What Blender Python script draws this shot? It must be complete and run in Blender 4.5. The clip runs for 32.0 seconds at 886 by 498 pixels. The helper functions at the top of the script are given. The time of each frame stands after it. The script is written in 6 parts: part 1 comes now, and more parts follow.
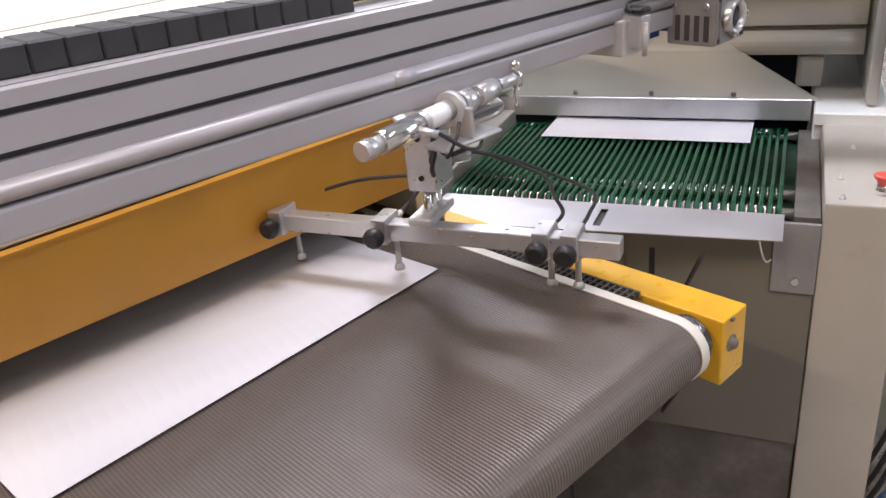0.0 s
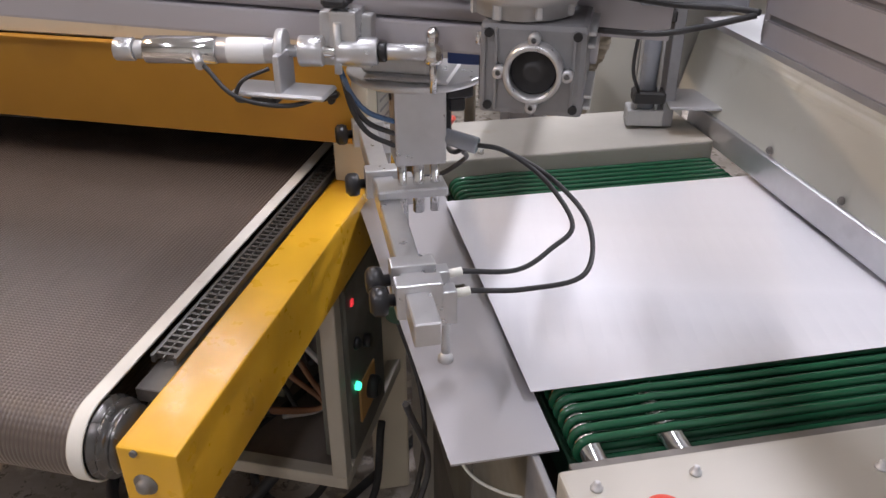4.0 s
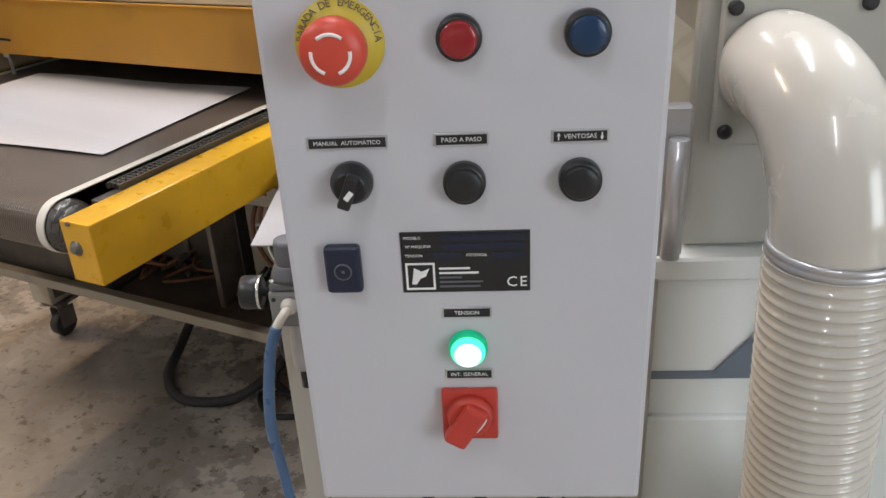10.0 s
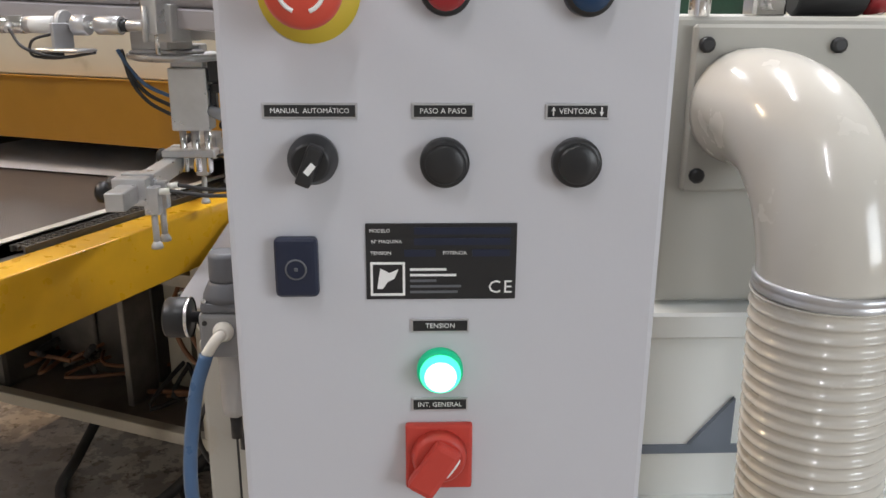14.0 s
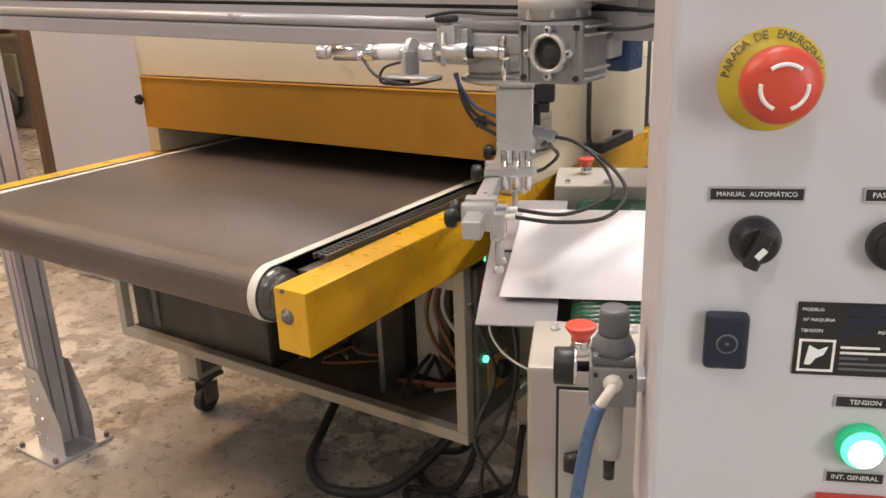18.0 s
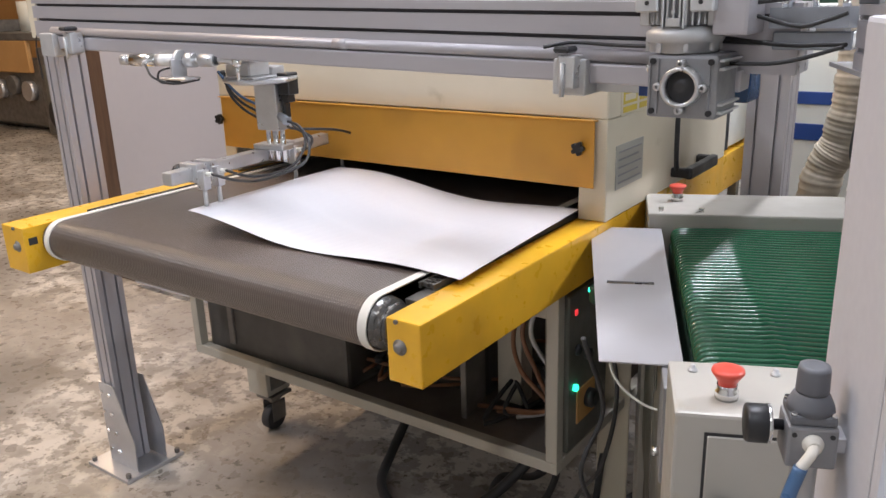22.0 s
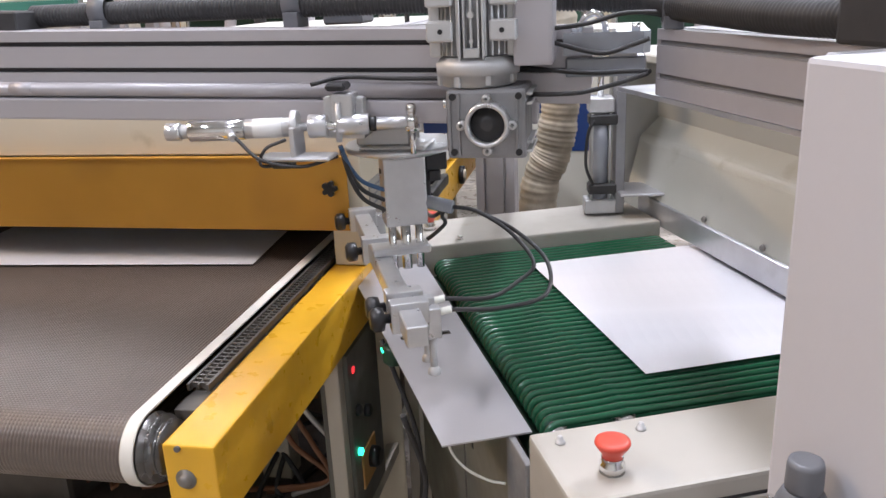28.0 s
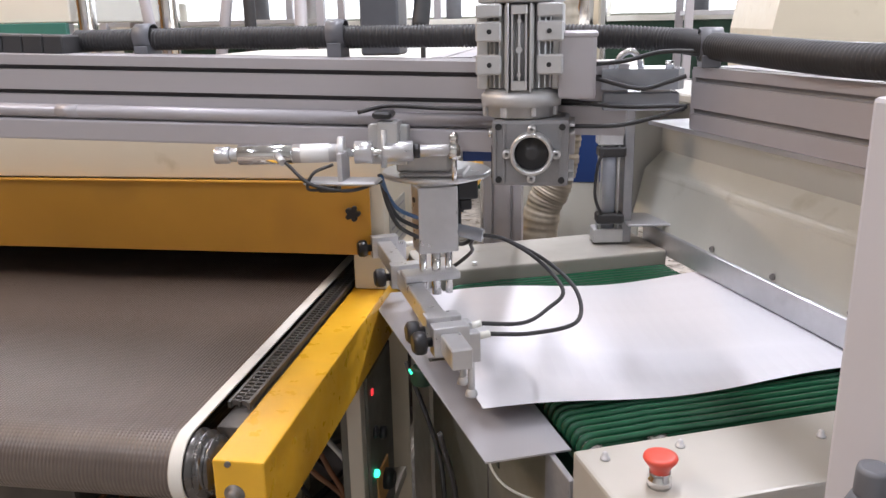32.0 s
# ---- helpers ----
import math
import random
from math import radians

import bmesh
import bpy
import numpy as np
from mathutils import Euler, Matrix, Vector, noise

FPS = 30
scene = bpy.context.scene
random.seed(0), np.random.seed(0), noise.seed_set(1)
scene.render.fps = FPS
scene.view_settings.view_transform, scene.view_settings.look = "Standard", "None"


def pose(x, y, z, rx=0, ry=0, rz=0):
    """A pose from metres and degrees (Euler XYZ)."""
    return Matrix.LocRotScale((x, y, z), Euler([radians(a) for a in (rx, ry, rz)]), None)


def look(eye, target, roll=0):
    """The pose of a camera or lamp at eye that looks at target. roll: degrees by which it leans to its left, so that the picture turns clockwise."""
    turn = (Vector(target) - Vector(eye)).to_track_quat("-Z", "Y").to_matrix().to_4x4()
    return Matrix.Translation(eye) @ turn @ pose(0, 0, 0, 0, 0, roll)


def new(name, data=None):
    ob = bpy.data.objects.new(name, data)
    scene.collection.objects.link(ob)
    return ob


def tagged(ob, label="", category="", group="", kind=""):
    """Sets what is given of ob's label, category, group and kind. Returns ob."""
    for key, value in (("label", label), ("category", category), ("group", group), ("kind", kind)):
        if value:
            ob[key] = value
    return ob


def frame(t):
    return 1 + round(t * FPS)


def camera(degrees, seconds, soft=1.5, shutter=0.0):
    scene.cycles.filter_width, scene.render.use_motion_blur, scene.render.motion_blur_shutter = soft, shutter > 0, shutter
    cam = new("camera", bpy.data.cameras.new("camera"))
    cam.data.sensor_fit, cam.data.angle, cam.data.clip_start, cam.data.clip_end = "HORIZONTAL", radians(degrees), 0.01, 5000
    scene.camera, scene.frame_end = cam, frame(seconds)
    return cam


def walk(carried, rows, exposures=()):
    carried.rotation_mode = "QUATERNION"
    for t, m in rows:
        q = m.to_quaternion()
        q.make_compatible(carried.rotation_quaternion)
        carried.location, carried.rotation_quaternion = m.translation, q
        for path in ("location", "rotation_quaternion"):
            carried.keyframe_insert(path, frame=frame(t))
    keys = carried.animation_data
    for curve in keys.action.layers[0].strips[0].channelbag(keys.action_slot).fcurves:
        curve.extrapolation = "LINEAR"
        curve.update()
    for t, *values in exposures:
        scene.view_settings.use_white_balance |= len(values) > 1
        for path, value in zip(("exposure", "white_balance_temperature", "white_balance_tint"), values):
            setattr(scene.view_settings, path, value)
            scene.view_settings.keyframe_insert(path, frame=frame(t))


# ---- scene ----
cam = camera(57.9, 32.0, soft=1.5)
PATH = [
    (0, (-1.3013, 0.0510, 1.3424), (-0.1035, 1.4020, 0.4812), -6.00),
    (0.5, (-1.1020, -0.0270, 1.3160), (-0.0480, 1.4310, 0.4430), -1.65),
    (1, (-0.9150, 0.0000, 1.3020), (0.0620, 1.5080, 0.4230), -3.50),
    (1.5, (-0.7381, 0.0610, 1.3039), (0.1862, 1.6027, 0.4285), -4.66),
    (2, (-0.5610, 0.0440, 1.2820), (0.0900, 1.7160, 0.3990), -5.10),
    (2.5, (-0.4036, -0.0035, 1.2855), (-0.1134, 1.7442, 0.3552), -3.66),
    (4.5, (-0.0039, 0.0084, 1.3025), (-0.5437, 1.6647, 0.3190), -1.40),
    (5, (0.0520, -0.0570, 1.3110), (-0.6190, 1.5860, 0.3910), -3.50),
    (5.5, (0.1199, -0.1449, 1.3053), (-0.5605, 1.4843, 0.3661), -4.05),
    (6, (0.2060, -0.2020, 1.3040), (-0.6810, 1.3500, 0.4050), -3.90),
    (6.5, (0.2950, -0.2450, 1.3070), (-0.7300, 1.2160, 0.4050), -4.00),
    (7, (0.3250, -0.2660, 1.2990), (-0.6650, 1.2490, 0.4500), -4.10),
    (7.5, (0.3490, -0.2880, 1.2900), (-0.4980, 1.2810, 0.3830), -5.30),
    (8, (0.3900, -0.2860, 1.2820), (-0.4550, 1.3080, 0.4190), -4.50),
    (8.5, (0.4451, -0.2687, 1.2675), (-0.4121, 1.2959, 0.3614), -3.31),
    (9, (0.4850, -0.2570, 1.2590), (-0.3310, 1.3410, 0.3740), -3.00),
    (9.5, (0.5002, -0.2364, 1.2448), (-0.2954, 1.3587, 0.3366), -2.71),
    (10, (0.5014, -0.2201, 1.2289), (-0.332, 1.3713, 0.3498), -3.07),
    (10.5, (0.5119, -0.2108, 1.2043), (-0.3337, 1.4169, 0.4071), -2.81),
    (11, (0.5077, -0.2117, 1.171), (-0.3246, 1.4162, 0.3603), -2.04),
    (11.5, (0.5028, -0.2232, 1.1609), (-0.3164, 1.4722, 0.4865), -0.56),
    (12, (0.4874, -0.2274, 1.1417), (-0.2966, 1.5132, 0.5455), -0.48),
    (12.5, (0.4655, -0.221, 1.1233), (-0.3019, 1.5231, 0.5159), 0.05),
    (13, (0.4599, -0.2145, 1.1153), (-0.2991, 1.5354, 0.5139), 0.02),
    (13.5, (0.4568, -0.2065, 1.1122), (-0.2651, 1.5691, 0.5412), 0.12),
    (15.5, (0.4283, -0.1752, 1.1463), (-0.2478, 1.6155, 0.5663), 0.58),
    (16, (0.4266, -0.1791, 1.147), (-0.299, 1.5818, 0.5365), -0.14),
    (16.5, (0.4242, -0.2067, 1.1579), (-0.4833, 1.4571, 0.5189), -1.46),
    (17, (0.3981, -0.2435, 1.1698), (-0.6952, 1.2999, 0.5195), -1.53),
    (17.5, (0.3566, -0.2508, 1.1804), (-0.7299, 1.2957, 0.5262), -1.52),
    (18, (0.3110, -0.2724, 1.1848), (-0.7486, 1.3019, 0.5535), -2.11),
    (18.5, (0.2686, -0.2911, 1.2013), (-0.7831, 1.2795, 0.5476), -1.97),
    (19, (0.2399, -0.3095, 1.2029), (-0.8232, 1.2603, 0.5659), -1.68),
    (19.5, (0.2241, -0.3202, 1.2068), (-0.8466, 1.2421, 0.5643), -1.90),
    (20, (0.2191, -0.3259, 1.2063), (-0.8717, 1.2235, 0.5664), -1.82),
    (20.5, (0.2149, -0.3177, 1.2047), (-0.8784, 1.2287, 0.5619), -2.06),
    (21, (0.2066, -0.3141, 1.2059), (-0.8985, 1.2246, 0.5649), -2.29),
    (21.5, (0.2048, -0.3177, 1.2068), (-0.9158, 1.2138, 0.5753), -1.95),
    (22, (0.2029, -0.3219, 1.2124), (-0.9223, 1.2179, 0.6099), -1.94),
    (22.5, (0.1985, -0.3282, 1.2121), (-0.9307, 1.2134, 0.6218), -1.68),
    (23, (0.1971, -0.3312, 1.2184), (-0.9245, 1.2343, 0.6784), -1.55),
    (23.5, (0.1952, -0.3326, 1.2225), (-0.9301, 1.2342, 0.6944), -1.47),
    (24, (0.1949, -0.3315, 1.2257), (-0.9213, 1.2438, 0.7038), -1.45),
    (24.5, (0.1926, -0.3258, 1.2315), (-0.9039, 1.2615, 0.7039), -1.62),
    (26.5, (0.0904, -0.2472, 1.2346), (-0.7511, 1.4594, 0.6185), -3.19),
    (27, (0.054, -0.2052, 1.2342), (-0.6597, 1.5598, 0.6215), -3.21),
    (27.5, (0.0392, -0.1973, 1.2366), (-0.4589, 1.6433, 0.6333), -2.55),
    (28, (-0.0165, -0.2118, 1.2386), (-0.4035, 1.6513, 0.623), -2.68),
    (28.5, (-0.0596, -0.2222, 1.2383), (-0.3689, 1.6577, 0.6296), -2.48),
    (29, (-0.0748, -0.2337, 1.2397), (-0.3661, 1.6513, 0.6382), -2.18),
    (29.5, (-0.0779, -0.2441, 1.2407), (-0.3574, 1.6465, 0.6513), -1.87),
    (30, (-0.0827, -0.2529, 1.2402), (-0.384, 1.6404, 0.6703), -1.68),
    (30.5, (-0.0853, -0.256, 1.2423), (-0.4034, 1.635, 0.674), -1.80),
    (31, (-0.0883, -0.2591, 1.2423), (-0.4005, 1.6357, 0.6835), -1.53),
    (31.5, (-0.0897, -0.2618, 1.2437), (-0.4008, 1.6361, 0.6949), -1.28),
    (32, (-0.0939, -0.2619, 1.2442), (-0.4075, 1.6362, 0.6975), -1.19),
]
EXPOSURES = [(0.0, -0.15, 6250, 14), (2.0, -0.12, 6450, 12), (4.5, -0.40, 6300, 15), (6.0, -0.45, 6400, 13), (8.0, -0.23, 6600, 10), (10.0, -0.34, 6500, 8), (13.5, -0.22, 6500, 8),
             (16.0, -0.35, 6900, 10), (17.0, -0.27, 7250, 12), (18.0, -0.02, 7350, 13), (19.0, 0.06, 7100, 13), (20.5, 0.0, 6150, 11), (22.0, -0.03, 6100, 10), (24.5, -0.05, 5850, 10),
             (27.0, 0.13, 6000, 11), (28.0, 0.05, 6100, 12), (30.0, 0.0, 6250, 13), (32.0, -0.05, 6250, 13)]
walk(cam, [(t, look(eye, target, roll)) for t, eye, target, roll in PATH], EXPOSURES)

# ---- light ----
world = bpy.data.worlds.new("hall_sky")
scene.world = world
world.use_nodes = True
_bg = world.node_tree.nodes["Background"]
_sky = world.node_tree.nodes.new("ShaderNodeTexSky")
_sky.sky_type = "NISHITA"
_sky.sun_disc = False
_sky.sun_elevation = radians(50)
_sky.sun_rotation = radians(120)
world.node_tree.links.new(_sky.outputs[0], _bg.inputs[0])
_bg.inputs[1].default_value = 0.1


def area_lamp(name, eye, target, sx, sy, watts, color):
    data = bpy.data.lights.new(name, "AREA")
    data.shape, data.size, data.size_y = "RECTANGLE", sx, sy
    data.energy, data.color = watts, color
    ob = new(name, data)
    ob.matrix_world = look(eye, target)
    return ob


# daylight through the wide gate on the east side, and unseen fluorescent rows added to balance the hall's brightness
area_lamp("gate_daylight", (5.6, -1.6, 2.1), (0.0, 0.5, 0.9), 2.0, 2.6, 145.0, (0.90, 0.94, 1.0))
COOL, WARM = (0.94, 0.935, 1.0), (1.0, 0.72, 0.46)
# warm tubes are added to tint the floor and hall on the left
TUBES = [(-3.8, 0.5, 115.0, WARM), (-0.3, 1.3, 80.0, COOL), (0.6, -1.8, 27.0, COOL), (-2.4, 3.6, 60.0, COOL), (1.8, 3.4, 168.0, COOL), (-2.2, -1.5, 72.0, COOL), (-6.5, 3.4, 60.0, WARM)]
for _x, _y, _watts, _tint in TUBES:
    area_lamp("added_tube_light", (_x, _y, 3.78), (_x, _y, 0.0), 0.14, 1.5, _watts, _tint)

# ---- tools ----
def bx(bm, x0, x1, y0, y1, z0, z1, bev=0.0015, m=None, seg=1):
    r = bmesh.ops.create_cube(bm, size=1.0)
    vs = r["verts"]
    for v in vs:
        v.co = Vector(((x0 + x1) / 2 + v.co.x * (x1 - x0), (y0 + y1) / 2 + v.co.y * (y1 - y0), (z0 + z1) / 2 + v.co.z * (z1 - z0)))
    if m is not None:
        for v in vs:
            v.co = m @ v.co
    if bev > 0:
        es = list({e for v in vs for e in v.link_edges})
        bmesh.ops.bevel(bm, geom=es, offset=bev, segments=seg, affect="EDGES", profile=0.6)
    return bm


def axis_frame(p0, p1):
    a = Vector(p1) - Vector(p0)
    return Matrix.Translation(p0) @ a.to_track_quat("Z", "Y").to_matrix().to_4x4(), a.length


def cy(bm, p0, p1, r, seg=20, r2=None, bev=0.0):
    """A solid round bar or cone from p0 to p1."""
    m, n = axis_frame(p0, p1)
    prof = [(r - bev, 0.0), (r, bev), ((r if r2 is None else r2), n - bev), ((r if r2 is None else r2) - bev, n)] if bev else [(r, 0.0), (r if r2 is None else r2, n)]
    return spin(bm, prof, m, seg)


def spin(bm, prof, m=None, seg=24, cap=True):
    """A turned form: profile of (radius, height), about z, then placed by m."""
    rings = []
    for r, h in prof:
        ring = []
        for k in range(seg):
            a = 2 * math.pi * k / seg
            co = Vector((r * math.cos(a), r * math.sin(a), h))
            ring.append(bm.verts.new(m @ co if m is not None else co))
        rings.append(ring)
    for a, b in zip(rings, rings[1:]):
        for k in range(seg):
            f = bm.faces.new((a[k], a[(k + 1) % seg], b[(k + 1) % seg], b[k]))
            f.smooth = True
    if cap:
        bm.faces.new(list(reversed(rings[0])))
        bm.faces.new(rings[-1])
    return bm


def curve_points(pts, n=8):
    """A smooth line through the points."""
    p = [Vector(q) for q in pts]
    p = [p[0] * 2 - p[1]] + p + [p[-1] * 2 - p[-2]]
    out = []
    for i in range(1, len(p) - 2):
        a, b, c, d = p[i - 1:i + 3]
        for k in range(n):
            t = k / n
            out.append(0.5 * ((2 * b) + (c - a) * t + (2 * a - 5 * b + 4 * c - d) * t * t + (3 * b - a - 3 * c + d) * t ** 3))
    return out + [p[-2]]


def hose(bm, pts, r, seg=8, n=8, closed=False, radii=None):
    """A tube along a smooth line; radii gives the radius by place along it."""
    line = curve_points(pts, n) if n > 1 else [Vector(q) for q in pts]
    rings, up = [], Vector((0.13, 0.27, 0.95)).normalized()
    for i, q in enumerate(line):
        if closed:
            d = line[(i + 1) % len(line)] - line[i - 1]
        else:
            d = line[min(i + 1, len(line) - 1)] - line[max(i - 1, 0)]
        d.normalize()
        side = d.cross(up)
        if side.length < 1e-3:
            side = d.cross(Vector((1, 0, 0)))
        side.normalize()
        top = side.cross(d)
        up = top
        rr = radii(i / max(1, len(line) - 1)) if radii else r
        rings.append([bm.verts.new(q + (side * math.cos(2 * math.pi * k / seg) + top * math.sin(2 * math.pi * k / seg)) * rr) for k in range(seg)])
    pairs = list(zip(rings, rings[1:])) + ([(rings[-1], rings[0])] if closed else [])
    for a, b in pairs:
        for k in range(seg):
            f = bm.faces.new((a[k], a[(k + 1) % seg], b[(k + 1) % seg], b[k]))
            f.smooth = True
    if not closed:
        bm.faces.new(list(reversed(rings[0])))
        bm.faces.new(rings[-1])
    return bm


def prism(bm, outline, axis, a, b, m=None):
    """An outline in the two other axes, drawn out along one axis from a to b."""
    def at(p, h):
        co = Vector({"x": (h, p[0], p[1]), "y": (p[0], h, p[1]), "z": (p[0], p[1], h)}[axis])
        return m @ co if m is not None else co
    lo, hi = [bm.verts.new(at(p, a)) for p in outline], [bm.verts.new(at(p, b)) for p in outline]
    n = len(outline)
    for k in range(n):
        bm.faces.new((lo[k], lo[(k + 1) % n], hi[(k + 1) % n], hi[k]))
    bm.faces.new(list(reversed(lo)))
    bm.faces.new(hi)
    bmesh.ops.recalc_face_normals(bm, faces=bm.faces[:])
    return bm


def mesh_of(name, bm, material):
    bmesh.ops.recalc_face_normals(bm, faces=bm.faces[:])
    me = bpy.data.meshes.new(name)
    bm.to_mesh(me)
    bm.free()
    me.materials.append(material)
    return me


def thing(name, label, category, m=None, group="", kind=""):
    ob = new(name)
    ob.empty_display_size = 0.05
    if m is not None:
        ob.matrix_basis = m
    return tagged(ob, label, category, group, kind)


BASES = {}


def based(ob):
    """Parts of this thing are given in the hall's own axes."""
    BASES[ob.name] = ob.matrix_basis.inverted()
    return ob


def part(name, bm, material, parent, label=""):
    top = parent
    while top.parent is not None:
        top = top.parent
    if top.name in BASES:
        bm.transform(BASES[top.name])
    ob = new(name, mesh_of(name, bm, material))
    ob.parent = parent
    if label:
        tagged(ob, label)
    return ob


def one(name, bm, material, label, category, m=None, group="", kind=""):
    """A thing that is one mesh."""
    ob = new(name, mesh_of(name, bm, material))
    if m is not None:
        ob.matrix_basis = m
    return tagged(ob, label, category, group, kind)


def B():
    return bmesh.new()


def words(text, size, m, material, parent, name="lettering", spacing=1.0):
    """Raised lettering as a thin mesh, centred on the pose m (x along the line, z out of it)."""
    cu = bpy.data.curves.new(name, "FONT")
    cu.body, cu.size, cu.extrude, cu.align_x, cu.align_y, cu.resolution_u = text, size, 0.00015, "CENTER", "CENTER", 2
    cu.space_character = spacing
    tmp = new(name, cu)
    me = bpy.data.meshes.new_from_object(tmp.evaluated_get(bpy.context.evaluated_depsgraph_get()))
    bpy.data.objects.remove(tmp)
    me.transform(m)
    me.materials.clear()
    me.materials.append(material)
    ob = new(name, me)
    ob.parent = parent
    return ob

# ---- materials ----
def mat(name, color, rough=0.5, metal=0.0, var=0.12, scale=6.0, fine=60.0, bump=0.0, spots=None, rough_var=0.08, coat=0.0, stretch=None, soft_spots=False):
    """Paint, metal or plastic with two scales of variation; spots: (color, amount, scale) of wear or stains."""
    m = bpy.data.materials.new(name)
    m.use_nodes = True
    nt = m.node_tree
    p = nt.nodes["Principled BSDF"]
    tc = nt.nodes.new("ShaderNodeTexCoord")
    src = tc.outputs["Object"]
    if stretch:
        mp = nt.nodes.new("ShaderNodeMapping")
        mp.inputs["Scale"].default_value = stretch
        nt.links.new(src, mp.inputs[0])
        src = mp.outputs[0]

    def noise_at(s, detail=4.0):
        n = nt.nodes.new("ShaderNodeTexNoise")
        n.inputs["Scale"].default_value, n.inputs["Detail"].default_value = s, detail
        nt.links.new(src, n.inputs["Vector"])
        return n.outputs[0]

    def ramp(v, lo, hi, a, b):
        r = nt.nodes.new("ShaderNodeMapRange")
        for k, q in zip(("From Min", "From Max", "To Min", "To Max"), (lo, hi, a, b)):
            r.inputs[k].default_value = q
        nt.links.new(v, r.inputs["Value"])
        return r.outputs[0]

    def mix(fac, a, b, kind="MIX"):
        x = nt.nodes.new("ShaderNodeMix")
        x.data_type, x.blend_type = "RGBA", kind
        for sock, v in ((x.inputs[0], fac), (x.inputs[6], a), (x.inputs[7], b)):
            if isinstance(v, (float, int)):
                sock.default_value = v
            elif isinstance(v, tuple):
                sock.default_value = (*v, 1.0)
            else:
                nt.links.new(v, sock)
        return x.outputs[2]

    big, small = noise_at(scale), noise_at(fine, 3.0)
    dark = tuple(c * (1 - var) for c in color)
    light = tuple(min(1.0, c * (1 + var * 0.6)) for c in color)
    col = mix(ramp(big, 0.3, 0.7, 0.0, 1.0), dark, light)
    col = mix(ramp(small, 0.35, 0.65, 0.0, 0.35 * min(1.0, var * 4)), col, dark)
    if spots:
        sc, amount, ss = spots
        sp = noise_at(ss, 2.0 if soft_spots else 8.0)
        col = mix(ramp(sp, 0.66 - amount * 0.3, (0.88 if soft_spots else 0.80) - amount * 0.3, 0.0, 0.6), col, sc)
    nt.links.new(col, p.inputs["Base Color"])
    nt.links.new(ramp(noise_at(fine * 0.4), 0.3, 0.7, max(0.02, rough - rough_var), min(1.0, rough + rough_var)), p.inputs["Roughness"])
    p.inputs["Metallic"].default_value = metal
    p.inputs["Coat Weight"].default_value = coat
    if bump:
        b = nt.nodes.new("ShaderNodeBump")
        b.inputs["Strength"].default_value, b.inputs["Distance"].default_value = bump, 0.001
        nt.links.new(small, b.inputs["Height"])
        nt.links.new(b.outputs[0], p.inputs["Normal"])
    return m


def glow(name, color, strength):
    m = bpy.data.materials.new(name)
    m.use_nodes = True
    p = m.node_tree.nodes["Principled BSDF"]
    p.inputs["Base Color"].default_value = (*color, 1.0)
    p.inputs["Emission Color"].default_value = (*color, 1.0)
    p.inputs["Emission Strength"].default_value = strength
    return m


YELLOW = mat("yellow_paint", (0.80, 0.44, 0.025), 0.34, var=0.12, scale=6.0, fine=90.0, spots=((0.38, 0.20, 0.02), 0.38, 6.0), bump=0.05, rough_var=0.10, soft_spots=True)
# the beams' yellow, smudged too, with the flap's shade put into the colour
YELLOW_SHADED = mat("yellow_paint_shaded", (0.62, 0.31, 0.033), 0.40, var=0.12, scale=3.0, fine=40.0, spots=((0.40, 0.19, 0.03), 0.34, 5.0), rough_var=0.12, soft_spots=True)
CREAM = mat("cream_enamel", (0.70, 0.63, 0.49), 0.42, var=0.05, scale=3.0, fine=50.0, spots=((0.45, 0.38, 0.24), 0.06, 14.0))
FRAME = mat("frame_enamel", (0.48, 0.445, 0.37), 0.45, var=0.10, scale=5.0, fine=60.0, spots=((0.22, 0.19, 0.15), 0.25, 9.0))
WHITE_ENAMEL = mat("white_enamel", (0.78, 0.77, 0.70), 0.4, var=0.05, scale=3.0, fine=40.0)
PRESS = mat("press_enamel", (0.54, 0.53, 0.47), 0.40, var=0.07, scale=4.0, fine=60.0, spots=((0.36, 0.34, 0.26), 0.07, 12.0))
# press enamel darkened to hold shade on upper body and hood; also the data plate
PRESS_BODY = mat("olive_grey_and_shade", (0.40, 0.39, 0.35), 0.40, var=0.06, scale=4.0, fine=60.0)
# olive, deepened so that the end panel carries the apron's shade
OLIVE = mat("olive_and_panel_shade", (0.17, 0.160, 0.130), 0.45, var=0.10, scale=5.0, fine=50.0)
# lower press enamel, with cool daylight put into a paler colour
PRESS_LOW = mat("press_enamel_daylit", (0.76, 0.78, 0.76), 0.38, var=0.05, scale=4.0, fine=60.0)
GROOVE = mat("blue_grey_seal", (0.17, 0.20, 0.25), 0.5, var=0.1)
TABLE = mat("table_enamel", (0.435, 0.412, 0.365), 0.38, var=0.07, scale=6.0, fine=70.0, spots=((0.40, 0.32, 0.22), 0.07, 22.0))
CABINET = mat("cabinet_enamel", (0.56, 0.56, 0.60), 0.5, var=0.03, scale=3.0, fine=260.0, bump=0.06)
PROFILE = mat("anodised_aluminium", (0.47, 0.45, 0.47), 0.42, metal=0.35, var=0.05, scale=3.0, fine=120.0, stretch=(0.25, 1.0, 1.0))
# near-black colour that paints shade into grooves and vent slots
SLOT = mat("slot_shade", (0.06, 0.055, 0.06), 0.6, metal=0.2, var=0.1)
ALU = mat("machined_aluminium", (0.62, 0.62, 0.63), 0.34, metal=0.75, var=0.08, scale=30.0, fine=160.0)
